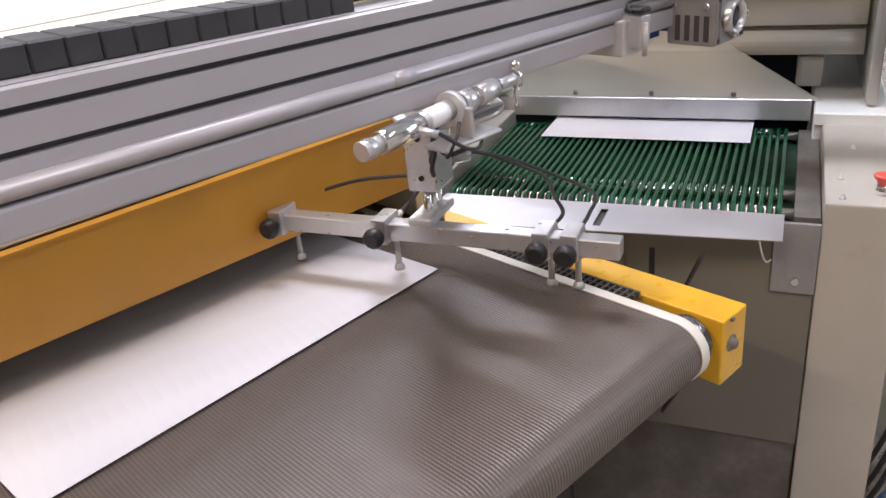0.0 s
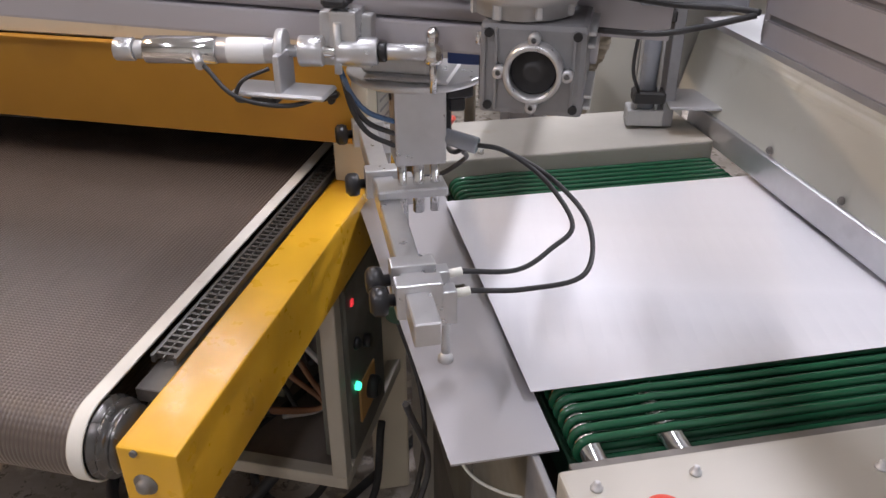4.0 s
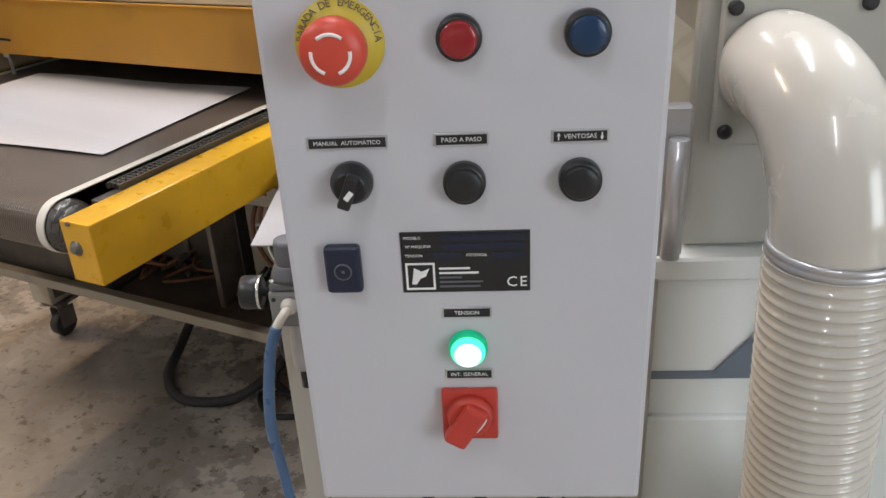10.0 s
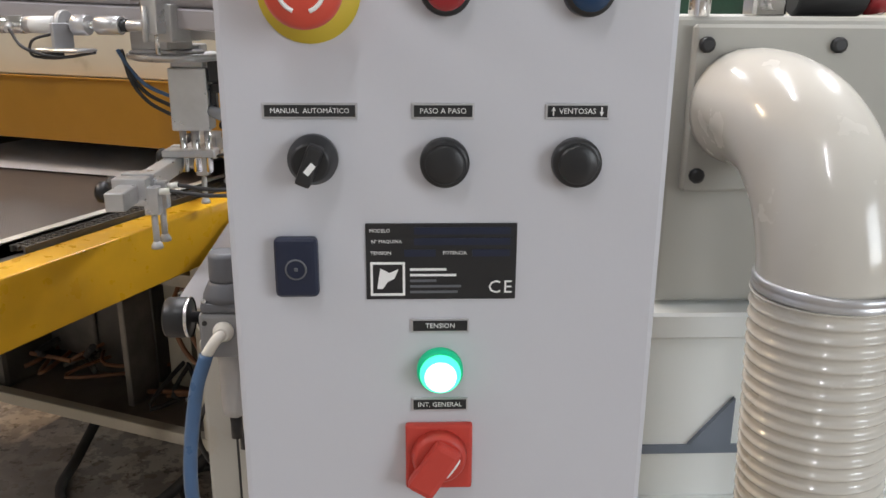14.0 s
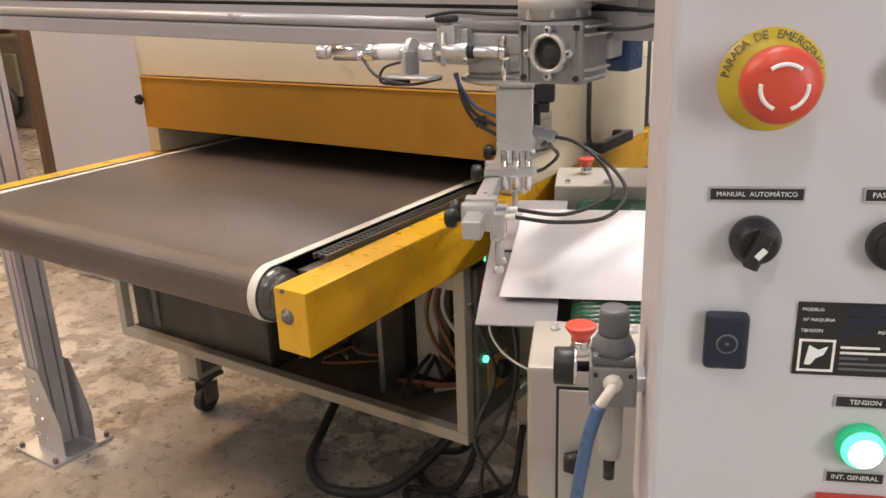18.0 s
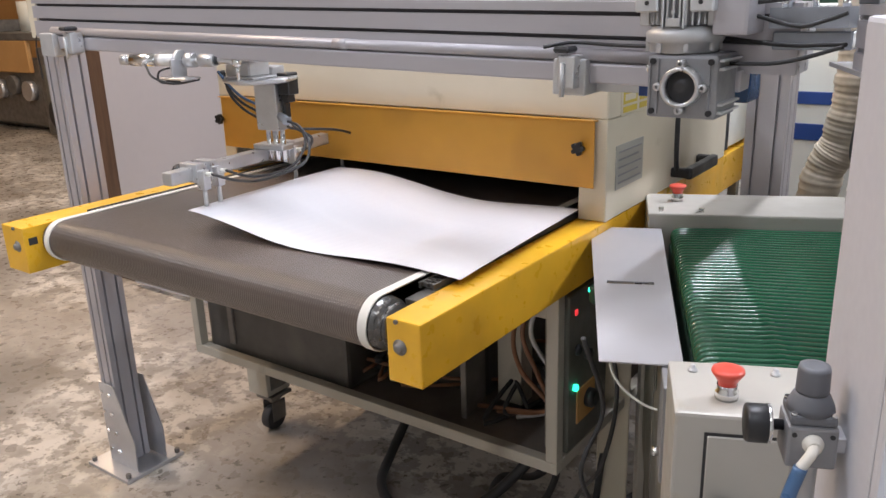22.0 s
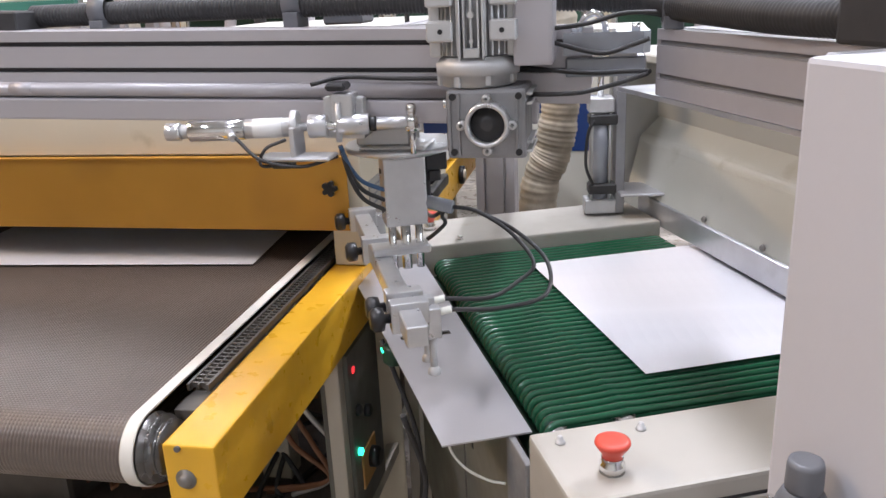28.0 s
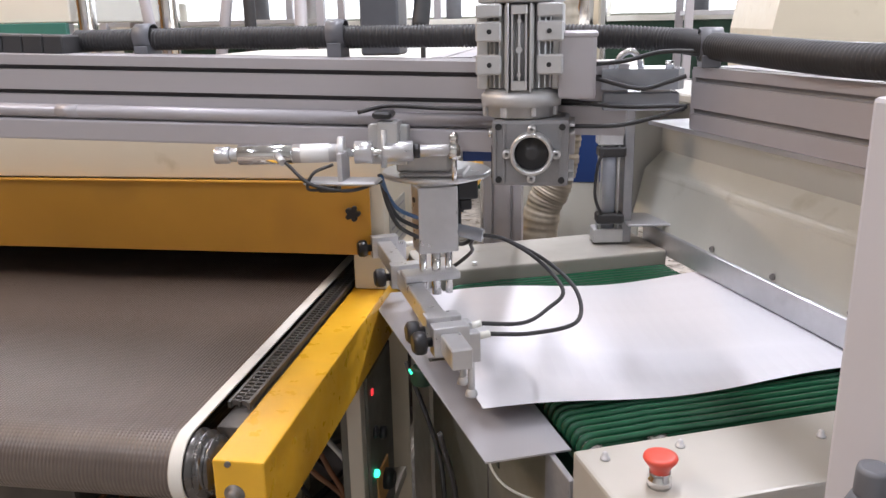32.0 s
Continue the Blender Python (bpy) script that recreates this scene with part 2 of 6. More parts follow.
CAST = mat("cast_aluminium", (0.56, 0.56, 0.56), 0.48, metal=0.45, var=0.12, scale=24.0, fine=220.0, bump=0.15)
CHROME = mat("chromed_steel", (0.80, 0.80, 0.80), 0.12, metal=1.0, var=0.03, scale=12.0)
APRON = mat("worn_sheet_metal", (0.50, 0.49, 0.51), 0.40, metal=0.5, var=0.06, scale=5.0, fine=40.0, spots=((0.40, 0.40, 0.42), 0.22, 5.0), rough_var=0.04, soft_spots=True)
STEEL = mat("zinc_sheet", (0.60, 0.60, 0.62), 0.36, metal=0.7, var=0.14, scale=9.0, fine=80.0, spots=((0.40, 0.40, 0.42), 0.12, 14.0))
BLACK = mat("black_plastic", (0.018, 0.018, 0.02), 0.38, var=0.2, scale=20.0)
DUSTY = mat("dusty_black_paint", (0.085, 0.078, 0.070), 0.42, var=0.35, scale=9.0, fine=40.0, bump=0.05, spots=((0.20, 0.18, 0.155), 0.25, 6.0), soft_spots=True)
RUBBER = mat("black_rubber", (0.034, 0.033, 0.034), 0.55, var=0.25, scale=20.0)
# dark parts, and blocks that stand in for shade in openings
DARK = mat("dark_parts_and_shade", (0.15, 0.135, 0.12), 0.75, var=0.4, scale=12.0)
TRAY = mat("dusty_tray", (0.20, 0.17, 0.145), 0.8, var=0.4, scale=5.0, fine=40.0, spots=((0.07, 0.06, 0.055), 0.40, 7.0))
WORN_STEEL = mat("worn_bearing_steel", (0.15, 0.145, 0.14), 0.28, metal=0.8, var=0.3, scale=30.0, spots=((0.10, 0.08, 0.07), 0.4, 40.0))
GREASE = mat("greasy_steel", (0.20, 0.185, 0.17), 0.42, metal=0.4, var=0.3, scale=18.0, spots=((0.25, 0.22, 0.16), 0.08, 30.0))
WHITE_TAPE = mat("white_tape", (0.74, 0.71, 0.64), 0.6, var=0.1, scale=16.0, spots=((0.40, 0.33, 0.24), 0.10, 30.0))
BOX_GREEN = mat("dark_green_box", (0.17, 0.17, 0.145), 0.5, var=0.25, scale=10.0)
GEARBOX = mat("dull_cast_aluminium", (0.29, 0.29, 0.30), 0.5, metal=0.4, var=0.14, scale=24.0, fine=200.0, bump=0.15)
TEAL = mat("teal_edge", (0.05, 0.20, 0.17), 0.5, var=0.1)
CLEAR_GREY = mat("grey_translucent_plastic", (0.34, 0.36, 0.40), 0.16, var=0.15, scale=20.0, coat=0.6)
GREEN = mat("green_polyurethane", (0.016, 0.095, 0.046), 0.11, var=0.15, scale=14.0, coat=0.3)
GREEN_TRAY = mat("green_tray", (0.014, 0.055, 0.03), 0.5, var=0.3, scale=8.0)
RED = mat("red_plastic", (0.52, 0.050, 0.035), 0.45, var=0.08, scale=30.0)
ORANGE_RED = mat("orange_red_plastic", (0.64, 0.075, 0.045), 0.40, var=0.08, scale=30.0)
LABEL_YELLOW = mat("label_yellow", (0.62, 0.47, 0.05), 0.45, var=0.05)
BLUE_CAP = mat("blue_cap", (0.012, 0.042, 0.105), 0.25, var=0.1)
BLUE = mat("blue_paint", (0.02, 0.06, 0.24), 0.4, var=0.1)
BLUE_HOSE = mat("blue_hose", (0.06, 0.13, 0.26), 0.3, var=0.1, coat=0.2)
DARK_RED = mat("dark_red_lens", (0.30, 0.012, 0.018), 0.2, var=0.1, coat=0.4)
NAVY = mat("navy_plastic", (0.012, 0.018, 0.045), 0.4, var=0.2)
WHITE = mat("white_print", (0.85, 0.85, 0.84), 0.5, var=0.02)
GREY_PLASTIC = mat("grey_plastic", (0.13, 0.135, 0.15), 0.45, var=0.1, scale=20.0)
PAPER = mat("coated_paper", (0.74, 0.725, 0.75), 0.30, var=0.06, scale=7.0, fine=38.0, rough_var=0.03, spots=((0.58, 0.57, 0.60), 0.34, 5.0), soft_spots=True)
DUCT = mat("ivory_duct", (0.64, 0.61, 0.55), 0.22, var=0.05, scale=10.0, coat=0.5, spots=((0.62, 0.52, 0.34), 0.04, 9.0))
OLD_DUCT = mat("yellowed_duct", (0.50, 0.435, 0.34), 0.40, var=0.35, scale=14.0, fine=60.0, bump=0.2, spots=((0.68, 0.60, 0.48), 0.3, 20.0), soft_spots=True)
LILAC = mat("grey_board", (0.44, 0.43, 0.47), 0.55, var=0.05, scale=2.0)
WALL = mat("hall_wall", (0.66, 0.66, 0.62), 0.7, var=0.06, scale=1.5)
TAN = mat("orange_wall", (0.62, 0.34, 0.12), 0.65, var=0.1, scale=2.0)
CEIL = mat("hall_ceiling", (0.55, 0.56, 0.56), 0.8, var=0.05)
WOOD = mat("dark_stained_wood", (0.10, 0.058, 0.038), 0.55, var=0.3, scale=14.0, fine=90.0, stretch=(3.0, 3.0, 0.3))
BROWN = mat("brown_copper", (0.26, 0.12, 0.06), 0.5, var=0.3, scale=30.0)
LED_GREEN = glow("green_lamp_lens", (0.06, 0.80, 0.42), 1.9)
LED_CORE = glow("green_lamp_core", (0.72, 1.0, 0.90), 2.2)
LED_GREEN_RIM = glow("green_lamp_rim", (0.0, 0.42, 0.20), 0.5)
LED_SMALL = glow("green_led", (0.05, 1.0, 0.5), 3.0)
LED_RED = glow("red_led", (1.0, 0.05, 0.06), 0.9)
TUBE_GLOW = glow("tube_glow", (1.0, 0.97, 0.92), 6.0)
WINDOW_GLOW = glow("window_daylight", (0.95, 0.98, 1.0), 1.6)


def belt_material():
    """Open-weave conveyor mesh: fine rows across, brown-black, with worn pale patches."""
    m = mat("woven_belt", (0.128, 0.100, 0.083), 0.33, var=0.24, scale=2.6, fine=18.0, stretch=(0.7, 1.4, 1.0), rough_var=0.03)
    nt = m.node_tree
    p = nt.nodes["Principled BSDF"]
    p.inputs["Specular IOR Level"].default_value = 0.65
    tc = nt.nodes.new("ShaderNodeTexCoord")
    wx, wy = nt.nodes.new("ShaderNodeTexWave"), nt.nodes.new("ShaderNodeTexWave")
    wx.bands_direction, wy.bands_direction = "X", "Y"
    wx.inputs["Scale"].default_value, wy.inputs["Scale"].default_value = 66.0, 72.0
    mul = nt.nodes.new("ShaderNodeMath")
    mul.operation = "MULTIPLY"
    weft = nt.nodes.new("ShaderNodeMapRange")
    weft.inputs["To Min"].default_value = 0.55
    nt.links.new(wy.outputs["Fac"], weft.inputs["Value"])
    for w in (wx, wy):
        w.inputs["Distortion"].default_value = 0.15
        nt.links.new(tc.outputs["Object"], w.inputs["Vector"])
    nt.links.new(wx.outputs["Fac"], mul.inputs[0])
    nt.links.new(weft.outputs[0], mul.inputs[1])
    b = nt.nodes.new("ShaderNodeBump")
    b.inputs["Strength"].default_value, b.inputs["Distance"].default_value = 0.55, 0.0014
    nt.links.new(mul.outputs[0], b.inputs["Height"])
    nt.links.new(b.outputs[0], p.inputs["Normal"])
    old = p.inputs["Base Color"].links[0].from_socket
    mix = nt.nodes.new("ShaderNodeMix")
    mix.data_type, mix.blend_type = "RGBA", "MULTIPLY"
    mix.inputs[0].default_value = 0.55
    rr = nt.nodes.new("ShaderNodeMapRange")
    rr.inputs["To Min"].default_value, rr.inputs["To Max"].default_value = 0.45, 1.15
    nt.links.new(mul.outputs[0], rr.inputs["Value"])
    nt.links.new(old, mix.inputs[6])
    nt.links.new(rr.outputs[0], mix.inputs[7])
    nt.links.new(mix.outputs[2], p.inputs["Base Color"])
    return m


BELT = belt_material()


def floor_material():
    """Old concrete with flaking pale paint, dark traffic stains and fine grit."""
    m = mat("worn_concrete", (0.350, 0.306, 0.262), 0.34, var=0.30, scale=1.1, fine=46.0, bump=0.18, rough_var=0.16)
    nt = m.node_tree
    p = nt.nodes["Principled BSDF"]
    tc = nt.nodes.new("ShaderNodeTexCoord")

    def patch(scale, detail, rough, lo, hi, offset):
        mp = nt.nodes.new("ShaderNodeMapping")
        mp.inputs["Location"].default_value = (offset, offset * 0.7, 0.0)
        nt.links.new(tc.outputs["Object"], mp.inputs[0])
        n = nt.nodes.new("ShaderNodeTexNoise")
        n.inputs["Scale"].default_value, n.inputs["Detail"].default_value, n.inputs["Roughness"].default_value = scale, detail, rough
        nt.links.new(mp.outputs[0], n.inputs["Vector"])
        r = nt.nodes.new("ShaderNodeMapRange")
        r.inputs["From Min"].default_value, r.inputs["From Max"].default_value = lo, hi
        nt.links.new(n.outputs[0], r.inputs["Value"])
        return r.outputs[0]

    def times(a, b):
        x = nt.nodes.new("ShaderNodeMath")
        x.operation = "MULTIPLY"
        nt.links.new(a, x.inputs[0])
        nt.links.new(b, x.inputs[1])
        return x.outputs[0]

    def lay(fac, color, kind="MIX"):
        old = p.inputs["Base Color"].links[0].from_socket
        x = nt.nodes.new("ShaderNodeMix")
        x.data_type, x.blend_type = "RGBA", kind
        x.inputs[7].default_value = (*color, 1.0)
        nt.links.new(fac, x.inputs[0])
        nt.links.new(old, x.inputs[6])
        nt.links.new(x.outputs[2], p.inputs["Base Color"])
    paint = times(patch(1.3, 5.0, 0.55, 0.45, 0.53, 3.1), patch(11.0, 9.0, 0.66, 0.475, 0.515, 0.0))
    lay(paint, (0.54, 0.485, 0.425))
    lay(patch(26.0, 6.0, 0.7, 0.585, 0.62, 7.7), (0.36, 0.33, 0.30), "MULTIPLY")
    lay(patch(1.5, 7.0, 0.55, 0.48, 0.68, 12.3), (0.50, 0.485, 0.46), "MULTIPLY")
    lay(patch(5.0, 6.0, 0.6, 0.50, 0.72, 21.7), (0.66, 0.63, 0.58), "MULTIPLY")
    return m


FLOOR = floor_material()

# ---- hall ----
X0, X1, Y0, Y1, HZ = -12.5, 6.0, -5.0, 6.5, 4.0
one("floor", bx(B(), X0 - 0.2, X1 + 0.2, Y0 - 0.2, Y1 + 0.2, -0.2, 0.0, 0), FLOOR, "worn concrete factory floor with flaking pale paint", "floor", kind="structure")
one("ceiling", bx(B(), X0 - 0.2, X1 + 0.2, Y0 - 0.2, Y1 + 0.2, HZ, HZ + 0.2, 0), CEIL, "plain pale grey factory ceiling", "ceiling", kind="structure")
_b = B()
for _x0, _x1, _z0, _z1 in ((X0, -7.6, 0, HZ), (-7.6, 2.6, 0, 1.25), (-7.6, 2.6, 2.6, HZ), (2.6, X1, 0, HZ)):
    bx(_b, _x0, _x1, Y1, Y1 + 0.2, _z0, _z1, 0)
one("wall_north", _b, WALL, "off-white plastered hall wall with a window band", "wall", kind="structure")
one("wall_south", bx(B(), X0, X1, Y0 - 0.2, Y0, 0, HZ, 0), WALL, "off-white plastered hall wall", "wall", kind="structure")
one("wall_west", bx(B(), X0 - 0.2, X0, Y0, Y1, 0, HZ, 0), TAN, "ochre painted hall wall", "wall", kind="structure")
_b = B()
for _y0, _y1, _z0, _z1 in ((Y0, -3.3, 0, HZ), (-3.3, 0.1, 3.75, HZ), (0.1, Y1, 0, HZ)):
    bx(_b, X1, X1 + 0.2, _y0, _y1, _z0, _z1, 0)
one("wall_east", _b, WALL, "off-white hall wall with an open gate", "wall", kind="structure")
_win = thing("window_1", "long bright window band with thin grey bars", "window", kind="structure")
for _k in range(8):
    _a = -7.6 + _k * 10.2 / 8
    part("pane", bx(B(), _a + 0.03, _a + 10.2 / 8 - 0.03, Y1 + 0.08, Y1 + 0.09, 1.28, 2.57, 0), WINDOW_GLOW, _win)
    part("window_bar", bx(B(), _a - 0.03, _a + 0.03, Y1 + 0.04, Y1 + 0.12, 1.25, 2.6, 0.002), PROFILE, _win)
for _x, _y, _watts, _tint in TUBES:
    _t = thing("added_tube_fixture", "white fluorescent strip light assumed under the ceiling, out of view", "ceiling light", pose(_x, _y, HZ), group="ceiling lights")
    part("housing", bx(B(), -0.08, 0.08, -0.8, 0.8, -0.10, 0.0, 0.004), WHITE_ENAMEL, _t)
    part("tube", cy(B(), (-0.03, -0.74, -0.115), (-0.03, 0.74, -0.115), 0.013, 10), TUBE_GLOW, _t)
    part("tube", cy(B(), (0.03, -0.74, -0.115), (0.03, 0.74, -0.115), 0.013, 10), TUBE_GLOW, _t)

# ---- far side of the hall ----
one("grey_board", bx(B(), -2.95, -1.62, 1.62, 1.65, 0.02, 1.30, 0.004), LILAC, "tall plain grey board standing on edge beside the dryer", "board")
one("wooden_post", bx(B(), -3.12, -2.975, 1.66, 1.76, 0.0, 2.2, 0.004), WOOD, "dark brown wooden post beside the grey board", "post")
_o = based(thing("partition", "orange-brown partition wall across the far end", "partition", pose(-10.5, 5.6, 0)))
part("panel", bx(B(), -12.4, -10.32, 5.55, 5.62, 0.0, 3.2, 0.003), TAN, _o)
part("post", bx(B(), -10.32, -10.14, 5.50, 5.62, 0.0, 3.2, 0.003), WOOD, _o)
part("panel", bx(B(), -10.14, -9.36, 5.55, 5.62, 0.0, 3.2, 0.003), TAN, _o)
_d = based(thing("far_machine", "dark disused machine with pale boxes on top", "machine", pose(-8.6, 4.4, 0)))
part("body", bx(B(), -9.6, -8.0, 4.1, 4.9, 0.0, 0.36, 0.02), DARK, _d)
part("side_plate", bx(B(), -9.7, -7.85, 4.0, 4.05, 0.05, 0.75, 0.02), GREASE, _d)
part("cover", bx(B(), -9.0, -8.0, 3.95, 4.0, 0.60, 0.92, 0.01), TAN, _d, "orange-brown cover plate")
part("top_plate", bx(B(), -9.8, -7.75, 3.95, 4.9, 0.92, 1.00, 0.01), DARK, _d)
for _k in range(5):
    part("pulley", cy(B(), (-9.3 + 0.3 * _k, 3.93, 0.42 + 0.05 * (_k % 2)), (-9.3 + 0.3 * _k, 4.0, 0.42 + 0.05 * (_k % 2)), 0.10, 18), (STEEL, DARK)[_k % 2], _d)
part("end_body", bx(B(), -7.75, -6.95, 3.9, 4.9, 0.0, 0.86, 0.03, None, 2), GREASE, _d)
part("end_cover", bx(B(), -7.60, -7.15, 3.86, 3.9, 0.30, 0.70, 0.02, None, 2), OLIVE, _d, "olive-grey round-cornered cover")
part("flywheel", cy(B(), (-7.35, 3.80, 0.24), (-7.35, 3.86, 0.24), 0.16, 24, None, 0.01), RUBBER, _d)
part("carton", bx(B(), -9.2, -8.75, 4.1, 4.5, 1.00, 1.12, 0.005), GREASE, _d)
part("drum", cy(B(), (-8.35, 4.3, 1.00), (-8.35, 4.3, 1.30), 0.17, 20), WHITE_ENAMEL, _d)


def far_rack(x, y, w, h, label):
    t = based(thing("storage_rack", label, "rack", pose(x, y, 0), group="racks along the far wall"))
    for dx in (0, w):
        for dy in (0, 0.5):
            part("upright", bx(B(), x + dx - 0.025, x + dx + 0.025, y + dy - 0.025, y + dy + 0.025, 0, h, 0.002), PROFILE, t)
    k = 0
    z = 0.35
    while z < h:
        part("shelf", bx(B(), x, x + w, y, y + 0.5, z, z + 0.03, 0.002), STEEL, t)
        z += 0.45
        k += 1
    return t


far_rack(-3.4, 5.2, 1.6, 1.75, "tall grey metal storage rack before the window")
far_rack(0.6, 5.1, 1.4, 1.9, "grey metal storage rack against the far wall")
for _x, _y, _r, _h in ((-2.46, 3.5, 0.045, 2.6), (-2.03, 3.5, 0.05, 2.6), (-1.10, 3.9, 0.05, 2.6), (-0.55, 4.2, 0.06, 2.6), (-0.04, 3.4, 0.078, 2.6)):
    one("exhaust_pipe", cy(B(), (0, 0, 0), (0, 0, _h), _r, 20), CHROME, "shiny vertical sheet-metal exhaust pipe", "pipe", pose(_x, _y, 0), group="exhaust pipes")
_m = based(thing("printing_table", "white flat printing table with a teal edge", "table", pose(-3.4, 3.9, 0)))
part("tabletop", bx(B(), -4.4, -2.55, 3.5, 4.4, 1.275, 1.42, 0.006), WHITE_ENAMEL, _m)
part("edge_band", bx(B(), -4.4, -2.56, 3.47, 3.5, 1.215, 1.275, 0.004), TEAL, _m)
for _x in (-4.3, -2.65):
    for _y in (3.6, 4.3):
        part("leg", bx(B(), _x - 0.03, _x + 0.03, _y - 0.03, _y + 0.03, 0, 1.275, 0.003), PROFILE, _m)
for _x, _y, _lean, _mt in ((-1.62, 3.5, 0.0, RUBBER), (-1.78, 3.6, 0.5, PROFILE), (-2.25, 3.7, -0.3, PROFILE), (-1.30, 3.3, 0.06, PROFILE)):
    one("upright_pole", cy(B(), (0, 0, 0), (_lean, 0, 2.4), 0.028, 12), _mt, "slim upright pole before the windows", "pole", pose(_x - _lean * 0.55, _y, 0), group="upright poles")
_g = based(thing("green_counter", "long dark green counter below the windows", "counter", pose(-1.5, 5.6, 0)))
part("front_panel", bx(B(), -3.6, 2.4, 5.75, 5.80, 0.0, 1.22, 0.004), GREEN_TRAY, _g)
part("counter_top", bx(B(), -3.62, 2.42, 5.72, 6.2, 1.22, 1.26, 0.004), WHITE_ENAMEL, _g)
for _k in range(9):
    one("white_canister", cy(B(), (0, 0, 0), (0, 0, 0.16 + 0.05 * (_k % 3)), 0.06 + 0.015 * (_k % 2), 16, None, 0.01), (WHITE_ENAMEL, GREY_PLASTIC, STEEL)[_k % 3], "small canister standing on the far counter", "canister", pose(-3.2 + 0.55 * _k + 0.12 * (_k % 2), 5.95, 1.26), group="canisters on the counter")

_c = based(thing("feeder_cabinet", "tall cream sheet-metal machine cabinet behind the press", "cabinet", pose(1.4, 2.7, 0)))
part("body", prism(B(), [(0.50, 0.0), (2.4, 0.0), (2.4, 1.95), (0.62, 1.95), (0.50, 1.2)], "y", 2.40, 3.10), CREAM, _c)
part("stay_pole", cy(B(), (0.86, 2.34, 0.0), (1.04, 2.34, 1.9), 0.018, 14), WOOD, _c, "dark slanting stay pole")

# ---- belt dryer ----
dryer = based(thing("belt_dryer", "cream tunnel dryer with yellow side beams and brown mesh belt", "dryer", pose(-0.95, 1.2, 0)))
RX0, RX1, LX0, LX1 = -0.475, -0.415, -1.495, -1.413
BZ = 0.80
RB, RCY = 0.042, 0.506


def loop_strip(x0, x1, r, y_end, thick=0.002, n=28):
    """A belt bent round the front roller, top run and return run."""
    bm = B()
    zc = BZ - RB

    def run(q):
        return [(y_end, zc + q)] + [(RCY - q * math.sin(math.pi * k / n), zc + q * math.cos(math.pi * k / n)) for k in range(n + 1)] + [(y_end, zc - q)]
    outer, inner = run(r), run(r - thick)
    cols = [(x0, inner), (x0, outer), (x0 + 0.0015, outer), (x1 - 0.0015, outer), (x1, outer), (x1, inner), (x0, inner)]
    rings = [[bm.verts.new((x, y, z)) for y, z in line] for x, line in cols[:-1]]
    rings.append(rings[0])
    for p, q in zip(rings, rings[1:]):
        for k in range(len(p) - 1):
            f = bm.faces.new((p[k], p[k + 1], q[k + 1], q[k]))
            f.smooth = True
    return bm


part("belt", loop_strip(-1.358, -0.526, RB, 1.9), BELT, dryer, "brown-black open-weave mesh belt")
part("belt_edge", loop_strip(-0.528, -0.512, RB + 0.002, 1.9), WHITE_TAPE, dryer, "white woven belt edging, slightly soiled")
part("belt_edge", loop_strip(-1.372, -1.356, RB + 0.002, 1.9), WHITE_TAPE, dryer, "white woven belt edging, slightly soiled")
part("roller", cy(B(), (-1.374, RCY, BZ - RB), (-0.510, RCY, BZ - RB), RB - 0.004, 32), GREASE, dryer)
for _x, _s in ((-0.512, 1), (-1.372, -1)):
    _b = B()
    spin(_b, [(0.012, -0.001), (0.040, -0.001), (0.041, 0.003), (0.036, 0.006), (0.036, 0.009), (0.039, 0.010), (0.039, 0.013), (0.033, 0.015), (0.031, 0.019), (0.034, 0.020), (0.034, 0.024), (0.026, 0.026), (0.022, 0.036), (0.012, 0.036)], pose(_x, RCY, BZ - RB, 0, 90 * _s, 0), 32)
    part("roller_bearing", _b, WORN_STEEL, dryer, "dark ringed steel roller end")
for _x0, _x1, _bx, _ye in ((RX0, RX1, -0.452, 0.465), (LX0, LX1, -1.440, 0.442)):
    _beam = part("side_beam", bx(B(), _x0, _x1, _ye, 3.4, 0.692, 0.789, 0.0025, seg=2), YELLOW, dryer, "chipped yellow square-tube side beam")
    _b = B()
    spin(_b, [(0.0120, 0.0), (0.0120, 0.0015), (0.0072, 0.0016), (0.0075, 0.006), (0.0055, 0.0085), (0.0025, 0.0095)], pose(_bx, _ye + 0.0005, 0.748, 90, 0, 0), 18)
    part("bolt", _b, GREASE, _beam, "bright bolt with a washer")
    _b = B()
    spin(_b, [(0.0035, 0.0), (0.0035, 0.003)], pose(_bx - 0.004, _ye - 0.0005, 0.786, 90, 0, 0), 10)
    part("edge_chip", _b, DARK, _beam)
part("bearing_slot", bx(B(), -1.4135, -1.4122, 0.452, 0.470, 0.751, 0.766, 0), RUBBER, dryer)
# perforated chain guards beside the belt
for _xa, _xb in ((-0.508, -0.479), (-1.409, -1.378)):
    _b = B()
    bx(_b, _xa, _xa + 0.004, 0.585, 1.9, 0.788, 0.797, 0)
    bx(_b, _xb - 0.004, _xb, 0.585, 1.9, 0.788, 0.797, 0)
    bx(_b, (_xa + _xb) / 2 - 0.001, (_xa + _xb) / 2 + 0.001, 0.585, 1.9, 0.790, 0.7965, 0)
    for _k in range(70):
        _y = 0.59 + _k * 0.0104
        bx(_b, _xa + 0.003, _xb - 0.003, _y, _y + 0.0036, 0.790, 0.7965, 0)
    part("chain_guard", _b, DUSTY, dryer, "dark perforated chain guard beside the belt")
    part("chain_channel", bx(B(), _xa, _xb, 0.55, 1.9, 0.765, 0.782, 0.001), DARK, dryer)
